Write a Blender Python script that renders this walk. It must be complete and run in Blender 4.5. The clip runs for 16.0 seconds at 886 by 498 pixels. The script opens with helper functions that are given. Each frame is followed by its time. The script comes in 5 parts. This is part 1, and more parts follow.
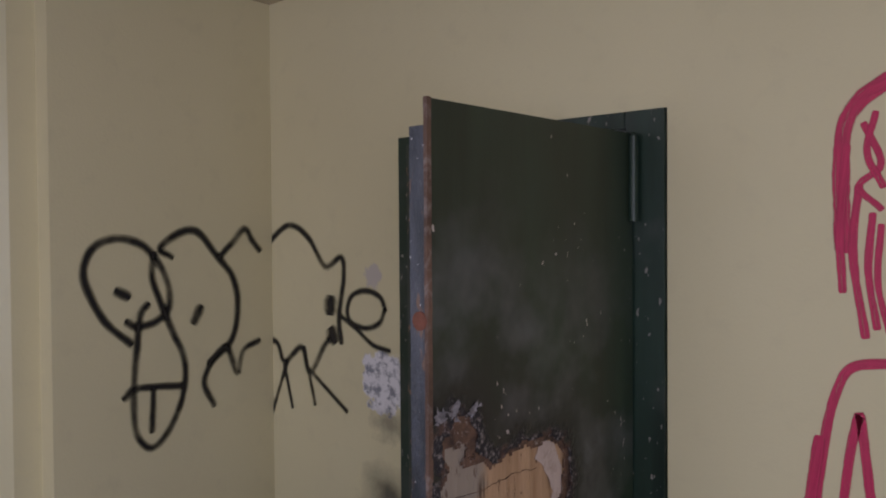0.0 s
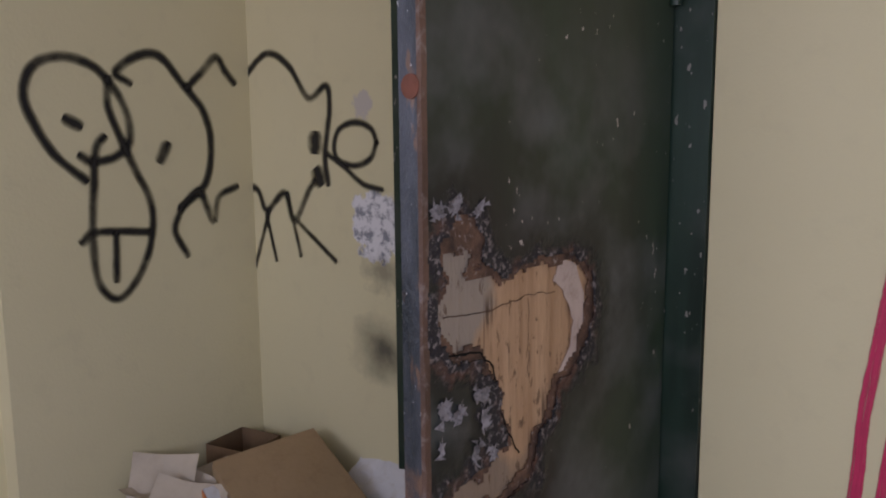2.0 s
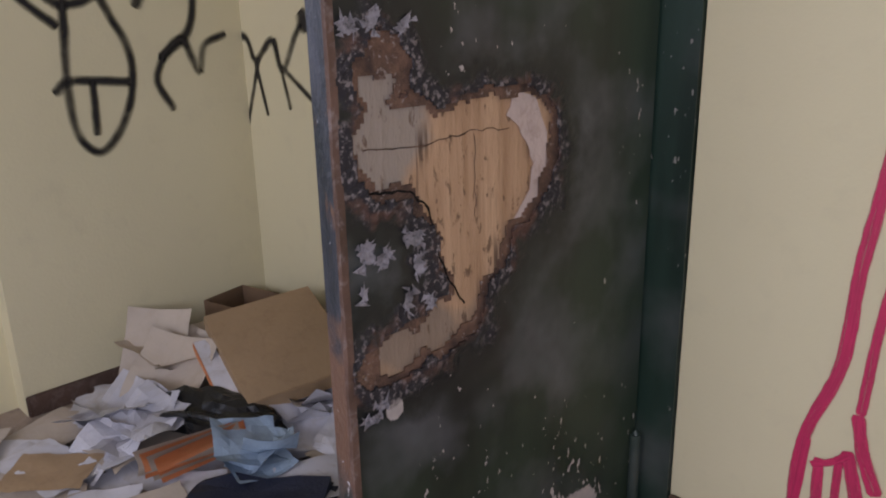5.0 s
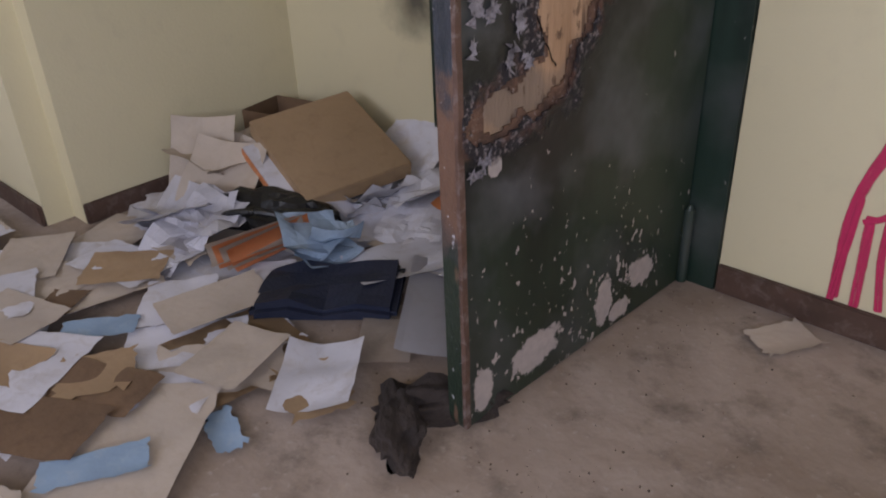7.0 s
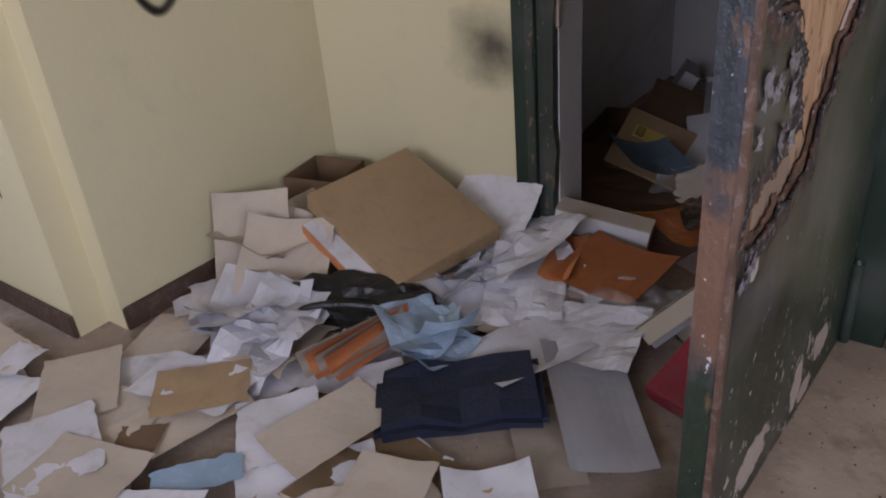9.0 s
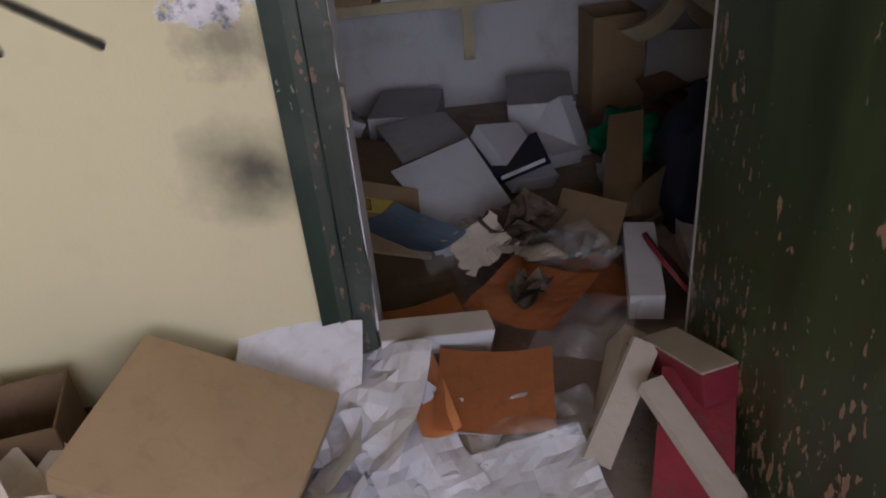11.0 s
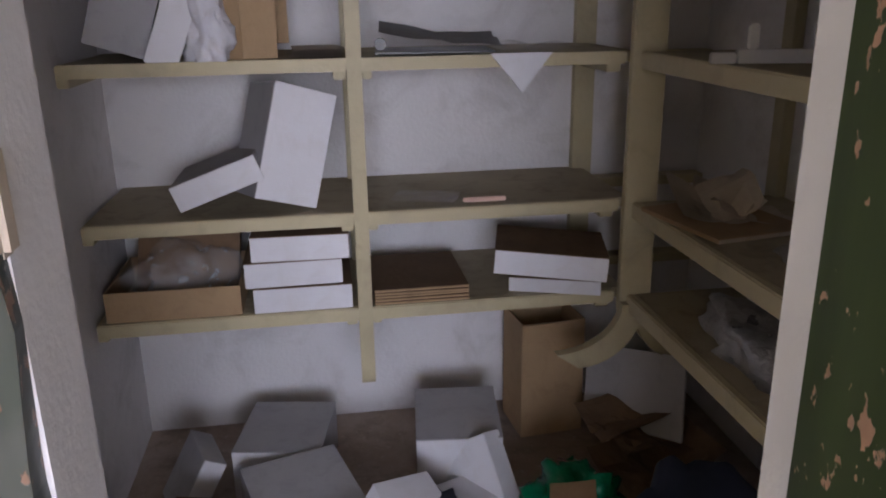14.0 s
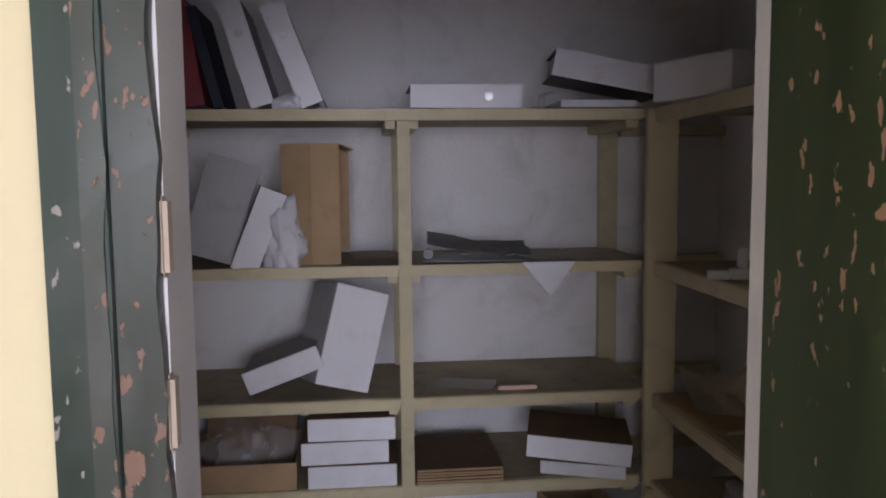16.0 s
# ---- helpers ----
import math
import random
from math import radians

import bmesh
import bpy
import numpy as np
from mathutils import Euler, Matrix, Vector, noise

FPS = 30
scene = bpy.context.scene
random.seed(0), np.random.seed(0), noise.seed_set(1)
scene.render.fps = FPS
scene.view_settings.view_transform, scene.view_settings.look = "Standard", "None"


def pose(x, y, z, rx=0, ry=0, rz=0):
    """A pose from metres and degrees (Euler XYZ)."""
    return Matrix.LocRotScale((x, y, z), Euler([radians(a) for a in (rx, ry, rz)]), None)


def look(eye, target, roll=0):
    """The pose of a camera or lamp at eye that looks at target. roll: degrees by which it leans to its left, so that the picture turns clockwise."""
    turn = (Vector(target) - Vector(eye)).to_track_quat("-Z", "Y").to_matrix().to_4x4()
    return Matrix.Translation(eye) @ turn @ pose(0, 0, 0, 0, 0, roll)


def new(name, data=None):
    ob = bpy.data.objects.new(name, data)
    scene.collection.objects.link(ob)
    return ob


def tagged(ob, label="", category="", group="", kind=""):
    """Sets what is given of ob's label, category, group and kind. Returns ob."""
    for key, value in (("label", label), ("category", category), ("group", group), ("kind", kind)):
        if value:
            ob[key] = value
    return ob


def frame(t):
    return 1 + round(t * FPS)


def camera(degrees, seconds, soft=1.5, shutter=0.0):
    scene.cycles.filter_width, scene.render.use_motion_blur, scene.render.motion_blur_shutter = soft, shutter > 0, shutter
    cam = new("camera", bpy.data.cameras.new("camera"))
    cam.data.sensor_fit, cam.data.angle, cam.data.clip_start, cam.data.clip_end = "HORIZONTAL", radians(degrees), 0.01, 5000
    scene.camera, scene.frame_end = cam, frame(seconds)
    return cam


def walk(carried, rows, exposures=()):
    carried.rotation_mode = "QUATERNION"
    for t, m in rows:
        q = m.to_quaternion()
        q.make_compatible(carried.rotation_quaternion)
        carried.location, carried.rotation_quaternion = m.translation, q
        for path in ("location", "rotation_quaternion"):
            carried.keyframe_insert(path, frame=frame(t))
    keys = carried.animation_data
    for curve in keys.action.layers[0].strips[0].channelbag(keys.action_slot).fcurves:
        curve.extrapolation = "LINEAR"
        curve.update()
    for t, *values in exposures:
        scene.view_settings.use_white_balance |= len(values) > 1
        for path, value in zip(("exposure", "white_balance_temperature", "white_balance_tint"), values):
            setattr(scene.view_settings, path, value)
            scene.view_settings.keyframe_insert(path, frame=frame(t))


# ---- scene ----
cam = camera(59.3, 16.0, 2.0)
PATH = [
    (0, (2.014, -2.155, 1.667), (0.73, -0.623, 1.628), -0.4),
    (0.5, (2.003, -2.123, 1.642), (0.717, -0.592, 1.61), -0.7),
    (1, (1.956, -2.057, 1.561), (0.67, -0.527, 1.504), -0.5),
    (1.5, (1.874, -1.954, 1.474), (0.582, -0.434, 1.327), -0.6),
    (2, (1.788, -1.875, 1.395), (0.51, -0.364, 1.108), -0.5),
    (2.5, (1.782, -1.774, 1.342), (0.48, -0.316, 0.919), -0.8),
    (3, (1.805, -1.681, 1.333), (0.405, -0.333, 0.862), -1.8),
    (5.5, (1.875, -1.622, 1.263), (0.556, -0.266, 0.614), -1.2),
    (6, (1.879, -1.663, 1.219), (0.595, -0.32, 0.479), -1.6),
    (6.5, (1.867, -1.74, 1.166), (0.63, -0.445, 0.276), -2.2),
    (7, (1.79, -1.859, 1.177), (0.576, -0.594, 0.214), -2.4),
    (7.5, (1.672, -1.982, 1.23), (0.454, -0.722, 0.265), -2.6),
    (8, (1.524, -1.995, 1.232), (0.303, -0.742, 0.263), -2.0),
    (10.5, (0.545, -1.575, 1.292), (0.171, 0.109, 0.281), -8.8),
    (11, (0.29, -1.506, 1.332), (0.305, 0.205, 0.296), -5.7),
    (11.5, (0.079, -1.474, 1.376), (0.445, 0.228, 0.391), -4.2),
    (12, (0.05, -1.382, 1.396), (0.514, 0.297, 0.415), -2.8),
    (12.5, (0.175, -1.166, 1.361), (0.638, 0.531, 0.408), -2.8),
    (13, (0.325, -0.918, 1.354), (0.752, 0.801, 0.424), -2.7),
    (13.5, (0.386, -0.743, 1.372), (0.776, 1.005, 0.482), -2.0),
    (14, (0.409, -0.668, 1.489), (0.69, 1.215, 0.876), -0.9),
    (14.5, (0.41, -0.662, 1.557), (0.631, 1.291, 1.185), -0.6),
    (15, (0.426, -0.691, 1.676), (0.615, 1.284, 1.423), -0.4),
    (15.5, (0.412, -0.807, 1.632), (0.601, 1.178, 1.471), -0.4),
    (16, (0.374, -0.952, 1.621), (0.571, 1.029, 1.433), -0.6),
]
EXPOSURES = [(0, -0.92), (1.5, -0.78), (2.5, -0.58), (5.5, -0.36), (8, -0.38), (10.5, 0.1), (12.5, 0.75), (13.0, 1.2), (13.5, 1.45), (14.5, 1.7), (15.5, 1.55), (16, 1.25)]
walk(cam, [(t, look(eye, target, roll)) for t, eye, target, roll in PATH], EXPOSURES)

# ---- world and light ----
H_ROOM = 2.68
scene.world = bpy.data.worlds.new("sky")
scene.world.use_nodes = True
_wt = scene.world.node_tree
_sky = _wt.nodes.new("ShaderNodeTexSky")
_sky.sky_type = "NISHITA"
_sky.sun_disc = False
_sky.sun_elevation, _sky.sun_rotation = radians(40), radians(160)
_wt.links.new(_sky.outputs[0], _wt.nodes["Background"].inputs[0])
_wt.nodes["Background"].inputs[1].default_value = 0.1


def area_lamp(name, m, sx, sy, power, colour):
    data = bpy.data.lights.new(name, "AREA")
    data.shape, data.size, data.size_y, data.energy, data.color = "RECTANGLE", sx, sy, power, colour
    ob = new(name, data)
    ob.matrix_world = m
    return ob


area_lamp("window_light_south", look((0.55, -4.12, 1.6), (0.4, 0, 1.0)), 2.4, 1.4, 64, (0.79, 0.80, 1.0))
area_lamp("window_light_east", look((3.12, -2.6, 1.6), (0, -1.0, 1.0)), 1.5, 1.4, 60, (0.79, 0.80, 1.0))
area_lamp("window_light_west", look((-2.92, -2.3, 1.6), (0, -1.6, 1.1)), 1.3, 1.4, 17, (0.68, 0.73, 1.0))
sun = bpy.data.lights.new("sun", "SUN")
sun.energy, sun.angle, sun.color = 2.0, radians(0.5), (1, 0.95, 0.88)
new("sun", sun).matrix_world = look((0, 0, 10), (4, 2, 2))

# ---- materials ----


def nodes_of(m):
    m.use_nodes = True
    t = m.node_tree
    return t, t.nodes["Principled BSDF"]


def coords(t, scale):
    c, mp = t.nodes.new("ShaderNodeTexCoord"), t.nodes.new("ShaderNodeMapping")
    mp.inputs["Scale"].default_value = (scale, scale, scale) if not isinstance(scale, tuple) else scale
    t.links.new(c.outputs["Object"], mp.inputs["Vector"])
    return mp.outputs[0]


def noise_of(t, scale, detail=4, rough=0.55, dist=0.0, vec=None):
    n = t.nodes.new("ShaderNodeTexNoise")
    n.inputs["Scale"].default_value = 1.0
    n.inputs["Detail"].default_value, n.inputs["Roughness"].default_value, n.inputs["Distortion"].default_value = detail, rough, dist
    t.links.new(vec or coords(t, scale), n.inputs["Vector"])
    return n.outputs["Fac"]


def ramp(t, fac, stops):
    r = t.nodes.new("ShaderNodeValToRGB")
    e = r.color_ramp.elements
    while len(e) < len(stops):
        e.new(0.5)
    for el, (p, c) in zip(e, stops):
        el.position = p
        el.color = (c, c, c, 1) if not isinstance(c, tuple) else (*c, 1)
    t.links.new(fac, r.inputs[0])
    return r.outputs[0]


def blend(t, fac, a, b, how="MIX"):
    m = t.nodes.new("ShaderNodeMix")
    m.data_type, m.blend_type = "RGBA", how
    for k, v in ((0, fac), (6, a), (7, b)):
        if hasattr(v, "links"):
            t.links.new(v, m.inputs[k])
        elif isinstance(v, tuple):
            m.inputs[k].default_value = (*v, 1)
        else:
            m.inputs[k].default_value = v
    return m.outputs[2]


def calc(t, op, a, b=0.0, c=0.0):
    m = t.nodes.new("ShaderNodeMath")
    m.operation = op
    for k, v in enumerate((a, b, c)):
        if hasattr(v, "links"):
            t.links.new(v, m.inputs[k])
        else:
            m.inputs[k].default_value = v
    return m.outputs[0]


def bump(t, p, height, strength, dist=0.01):
    b = t.nodes.new("ShaderNodeBump")
    b.inputs["Strength"].default_value, b.inputs["Distance"].default_value = strength, dist
    t.links.new(height, b.inputs["Height"])
    t.links.new(b.outputs[0], p.inputs["Normal"])


def shade(colour, k):
    return tuple(min(1.0, v * k) for v in colour)


def surface(name, colour, vary=0.15, big=2.0, fine=60.0, rough=0.7, relief=0.15, metal=0.0, spec=0.4, dirt=None, dirt_amount=0.0):
    """A painted or plain surface with variation at two scales, optional dirt and a fine relief."""
    m = bpy.data.materials.new(name)
    t, p = nodes_of(m)
    n1, n2 = noise_of(t, big, 5), noise_of(t, fine, 3)
    c = blend(t, ramp(t, n1, [(0.3, 0.0), (0.7, 1.0)]), shade(colour, 1 - vary), shade(colour, 1 + vary))
    c = blend(t, calc(t, "MULTIPLY", n2, 0.25), c, shade(colour, 1 - 1.6 * vary))
    if dirt:
        n3 = noise_of(t, big * 3.1, 7, 0.65, 0.6)
        c = blend(t, calc(t, "MULTIPLY", ramp(t, n3, [(0.5, 0.0), (0.72, 1.0)]), dirt_amount), c, dirt)
    oi = t.nodes.new("ShaderNodeObjectInfo")
    v = calc(t, "MULTIPLY_ADD", oi.outputs["Random"], 0.14, 0.93)
    hsv = t.nodes.new("ShaderNodeHueSaturation")
    t.links.new(v, hsv.inputs["Value"])
    t.links.new(c, hsv.inputs["Color"])
    t.links.new(hsv.outputs[0], p.inputs["Base Color"])
    t.links.new(calc(t, "MULTIPLY_ADD", n1, 0.25, rough - 0.12), p.inputs["Roughness"])
    p.inputs["Metallic"].default_value, p.inputs["Specular IOR Level"].default_value = metal, spec
    bump(t, p, n2, relief)
    return m


def spot(t, vec_sep, cx, cz, rx, rz, axis="X", soft=0.5, wob=None):
    """An elliptic patch with an uneven rim, 1 in the middle."""
    a = calc(t, "DIVIDE", calc(t, "SUBTRACT", vec_sep.outputs[axis], cx), rx)
    b = calc(t, "DIVIDE", calc(t, "SUBTRACT", vec_sep.outputs["Z"], cz), rz)
    d = calc(t, "SQRT", calc(t, "ADD", calc(t, "MULTIPLY", a, a), calc(t, "MULTIPLY", b, b)))
    if wob is not None:
        d = calc(t, "ADD", d, calc(t, "MULTIPLY_ADD", wob, 1.6, -0.8))
    return ramp(t, d, [(1 - soft, 1.0), (1.0, 0.0)])


def yellow_wall():
    """Cream-yellow emulsion with scuffs, soot beside the door and a patch of broken plaster."""
    m = bpy.data.materials.new("cream_yellow_paint")
    t, p = nodes_of(m)
    big, fine, mid = noise_of(t, 1.3, 5), noise_of(t, 90, 3), noise_of(t, 9, 6, 0.6)
    c = blend(t, big, (0.60, 0.54, 0.35), (0.68, 0.615, 0.41))
    c = blend(t, calc(t, "MULTIPLY", ramp(t, mid, [(0.55, 0.0), (0.8, 1.0)]), 0.25), c, (0.46, 0.41, 0.28))
    geo = t.nodes.new("ShaderNodeNewGeometry")
    sep = t.nodes.new("ShaderNodeSeparateXYZ")
    t.links.new(geo.outputs["Position"], sep.inputs[0])
    onwall = calc(t, "GREATER_THAN", sep.outputs["Y"], -0.03)
    soot = spot(t, sep, -0.06, 0.66, 0.2, 0.13, soft=0.9, wob=noise_of(t, 5, 4))
    soot = calc(t, "MULTIPLY", calc(t, "MULTIPLY", soot, onwall), 0.85)
    c = blend(t, soot, c, (0.03, 0.028, 0.03))
    plas = spot(t, sep, -0.085, 1.09, 0.135, 0.125, soft=0.10, wob=noise_of(t, 14, 5, 0.65))
    plas = calc(t, "MULTIPLY", plas, onwall)
    grey = blend(t, ramp(t, noise_of(t, 26, 6, 0.7), [(0.40, 0.0), (0.52, 1.0)]), (0.24, 0.24, 0.29), (0.72, 0.70, 0.74))
    c = blend(t, plas, c, grey)
    scorch = calc(t, "MULTIPLY", spot(t, sep, -0.06, 0.93, 0.13, 0.08, soft=0.8, wob=noise_of(t, 16, 4)), onwall)
    c = blend(t, calc(t, "MULTIPLY", scorch, 0.6), c, (0.10, 0.085, 0.08))
    flower = calc(t, "MULTIPLY", spot(t, sep, -0.15, 1.505, 0.05, 0.05, soft=0.25, wob=noise_of(t, 30, 3)), onwall)
    c = blend(t, calc(t, "MULTIPLY", flower, 0.6), c, (0.42, 0.38, 0.46))
    t.links.new(c, p.inputs["Base Color"])
    p.inputs["Roughness"].default_value, p.inputs["Specular IOR Level"].default_value = 0.55, 0.3
    h = calc(t, "ADD", calc(t, "MULTIPLY", fine, 0.3), calc(t, "MULTIPLY", mid, 0.5))
    h = calc(t, "SUBTRACT", h, calc(t, "MULTIPLY", plas, 1.5))
    bump(t, p, h, 0.25)
    return m


PATCHES = ((-0.24, 0.13, 0.065, 0.045), (-0.40, 0.10, 0.035, 0.075), (-0.66, 0.10, 0.085, 0.055), (-0.84, 0.09, 0.035, 0.06), (-0.33, 0.05, 0.05, 0.03), (-0.80, 0.60, 0.02, 0.022))


def green_paint(name, chips=0.5, burnt=False, base=(0.017, 0.028, 0.018), chip=(0.55, 0.42, 0.36), low=True, smoke=0.0):
    """Old dark green gloss paint: streaks, grime, and chips down to pale primer; burnt: char round the burn."""
    m = bpy.data.materials.new(name)
    t, p = nodes_of(m)
    geo = t.nodes.new("ShaderNodeNewGeometry")
    sep = t.nodes.new("ShaderNodeSeparateXYZ")
    t.links.new(geo.outputs["Position"], sep.inputs[0])
    streak = noise_of(t, (9, 9, 1.2), 5, 0.6)
    c = blend(t, ramp(t, streak, [(0.3, 0.0), (0.75, 1.0)]), shade(base, 0.6), shade(base, 1.7))
    patch = noise_of(t, 3.2, 4)
    c = blend(t, calc(t, "MULTIPLY", ramp(t, patch, [(0.5, 0.0), (0.75, 1.0)]), smoke), c, (0.11, 0.11, 0.11))
    zone = noise_of(t, 2.6, 3)
    if low:
        zone = calc(t, "ADD", zone, ramp(t, sep.outputs["Z"], [(0.05, 0.16), (0.95, 0.0)]))
    fleck = noise_of(t, (55, 55, 30), 3, 0.5)
    wide = noise_of(t, (17, 17, 10), 4, 0.6)
    f = ramp(t, calc(t, "ADD", fleck, calc(t, "MULTIPLY", calc(t, "SUBTRACT", zone, 0.5), 0.5)), [(0.80 - 0.14 * chips, 0.0), (0.82 - 0.14 * chips, 1.0)])
    w = ramp(t, calc(t, "ADD", wide, calc(t, "MULTIPLY", calc(t, "SUBTRACT", zone, 0.5), 0.5)), [(0.86 - 0.14 * chips, 0.0), (0.88 - 0.14 * chips, 1.0)])
    f = calc(t, "MAXIMUM", f, w)
    if burnt:
        torn = noise_of(t, 24, 6, 0.7)
        for patch_at in PATCHES:
            f = calc(t, "MAXIMUM", f, spot(t, sep, *patch_at, axis="Y", soft=0.12, wob=torn))
    cc = blend(t, noise_of(t, 40, 3), shade(chip, 0.6), chip)
    rough = ramp(t, streak, [(0.2, 0.28), (0.8, 0.5)])
    height = calc(t, "SUBTRACT", calc(t, "MULTIPLY", streak, 0.3), f)
    if burnt:
        at = t.nodes.new("ShaderNodeAttribute")
        at.attribute_name = "burn"
        d = at.outputs["Fac"]
        wob = noise_of(t, 22, 6, 0.7)
        dd = calc(t, "ADD", d, calc(t, "MULTIPLY_ADD", wob, 0.09, -0.045))
        dd = calc(t, "ADD", dd, calc(t, "MULTIPLY_ADD", noise_of(t, 6, 3), 0.14, -0.062))
        soot = ramp(t, dd, [(0.05, 1.0), (0.22, 0.0)])
        c = blend(t, calc(t, "MULTIPLY", soot, 0.85), c, (0.012, 0.011, 0.013))
        ash = calc(t, "MULTIPLY", ramp(t, noise_of(t, 3.6, 4), [(0.45, 0.0), (0.7, 1.0)]), ramp(t, dd, [(0.06, 0.0), (0.12, 0.65)]))
        ash = calc(t, "MULTIPLY", ash, ramp(t, dd, [(0.25, 1.0), (0.62, 0.0)]))
        c = blend(t, ash, c, (0.13, 0.13, 0.145))
        c = blend(t, f, c, cc)
        crust = ramp(t, dd, [(0.018, 1.0), (0.040, 0.0)])
        k = noise_of(t, 70, 5, 0.7)
        cr = blend(t, ramp(t, k, [(0.52, 0.0), (0.60, 1.0)]), (0.018, 0.015, 0.018), (0.20, 0.17, 0.17))
        cr = blend(t, ramp(t, noise_of(t, 12, 4), [(0.50, 0.0), (0.60, 0.8)]), cr, (0.11, 0.052, 0.034))
        c = blend(t, crust, c, cr)
        height = calc(t, "ADD", height, calc(t, "MULTIPLY", calc(t, "MULTIPLY", crust, k), 3.0))
        rough = calc(t, "ADD", rough, calc(t, "MULTIPLY", crust, 0.4))
    else:
        c = blend(t, f, c, cc)
    t.links.new(c, p.inputs["Base Color"])
    t.links.new(rough, p.inputs["Roughness"])
    bump(t, p, height, 0.35, 0.006)
    return m


def concrete():
    m = bpy.data.materials.new("dusty_concrete")
    t, p = nodes_of(m)
    n1, n2, n3 = noise_of(t, 2.2, 7, 0.62, 0.4), noise_of(t, 40, 5), noise_of(t, 7, 7, 0.65)
    c = blend(t, ramp(t, n1, [(0.3, 0.0), (0.68, 1.0)]), (0.23, 0.17, 0.125), (0.40, 0.325, 0.27))
    c = blend(t, calc(t, "MULTIPLY", ramp(t, n3, [(0.52, 0.0), (0.7, 1.0)]), 0.7), c, (0.12, 0.095, 0.075))
    c = blend(t, calc(t, "MULTIPLY", ramp(t, n2, [(0.6, 0.0), (0.72, 1.0)]), 0.5), c, (0.45, 0.39, 0.34))
    t.links.new(c, p.inputs["Base Color"])
    p.inputs["Roughness"].default_value = 0.85
    bump(t, p, calc(t, "ADD", n2, n3), 0.3)
    return m


def uv_scaled(t, vec, scale):
    mp = t.nodes.new("ShaderNodeMapping")
    mp.inputs["Scale"].default_value = scale
    t.links.new(vec, mp.inputs["Vector"])
    return mp.outputs[0]


def spray(name, colour, brushed=False):
    """Paint sprayed in a line: dense in the middle, feathered at the rim."""
    m = bpy.data.materials.new(name)
    t, p = nodes_of(m)
    uv = t.nodes.new("ShaderNodeUVMap")
    sep = t.nodes.new("ShaderNodeSeparateXYZ")
    t.links.new(uv.outputs[0], sep.inputs[0])
    edge = calc(t, "ABSOLUTE", calc(t, "MULTIPLY_ADD", sep.outputs["Y"], 2.0, -1.0))
    edge = calc(t, "ADD", edge, calc(t, "MULTIPLY_ADD", noise_of(t, 25, 3), 0.4, -0.2))
    if brushed:
        hair = noise_of(t, 1.0, 4, 0.7, vec=uv_scaled(t, uv.outputs[0], (1.2, 16, 1)))
        a = ramp(t, edge, [(0.78, 1.0), (0.98, 0.0)])
        a = calc(t, "MULTIPLY", a, ramp(t, hair, [(0.34, 0.45), (0.52, 1.0)]))
    else:
        a = ramp(t, edge, [(0.22, 1.0), (1.0, 0.0)])
        a = calc(t, "MULTIPLY", a, ramp(t, noise_of(t, 5, 3), [(0.34, 0.5), (0.52, 0.97)]))
    t.links.new(a, p.inputs["Alpha"])
    c = blend(t, noise_of(t, 14, 3), shade(colour, 0.75), shade(colour, 1.25))
    t.links.new(c, p.inputs["Base Color"])
    p.inputs["Roughness"].default_value = 0.6
    return m


def core_board():
    """Bare board in the burnt hole: warm orange, grey ash to the lock side, drips and scorch streaks."""
    m = bpy.data.materials.new("burnt_core_board")
    t, p = nodes_of(m)
    geo, sep = t.nodes.new("ShaderNodeNewGeometry"), t.nodes.new("ShaderNodeSeparateXYZ")
    t.links.new(geo.outputs["Position"], sep.inputs[0])
    n1, n2 = noise_of(t, (20, 26, 2.0), 5, 0.65), noise_of(t, (60, 44, 18), 5, 0.65)
    c = blend(t, ramp(t, n1, [(0.3, 0.0), (0.7, 1.0)]), (0.32, 0.185, 0.10), (0.52, 0.34, 0.21))
    ash = spot(t, sep, -0.80, 1.09, 0.12, 0.17, axis="Y", soft=0.35, wob=noise_of(t, 9, 4))
    c = blend(t, calc(t, "MULTIPLY", ash, 0.85), c, (0.27, 0.235, 0.205))
    low = spot(t, sep, -0.74, 0.71, 0.16, 0.07, axis="Y", soft=0.5, wob=noise_of(t, 9, 4))
    c = blend(t, calc(t, "MULTIPLY", low, 0.8), c, (0.21, 0.165, 0.13))
    c = blend(t, ramp(t, n2, [(0.58, 0.0), (0.64, 0.8)]), c, (0.10, 0.055, 0.032))
    drip = noise_of(t, (40, 40, 3.0), 3, 0.5)
    c = blend(t, calc(t, "MULTIPLY", ramp(t, drip, [(0.60, 0.0), (0.66, 0.9)]), ramp(t, noise_of(t, 5, 2), [(0.45, 0.0), (0.6, 1.0)])), c, (0.08, 0.045, 0.028))
    t.links.new(c, p.inputs["Base Color"])
    p.inputs["Roughness"].default_value = 0.8
    bump(t, p, calc(t, "ADD", n1, n2), 0.5)
    return m


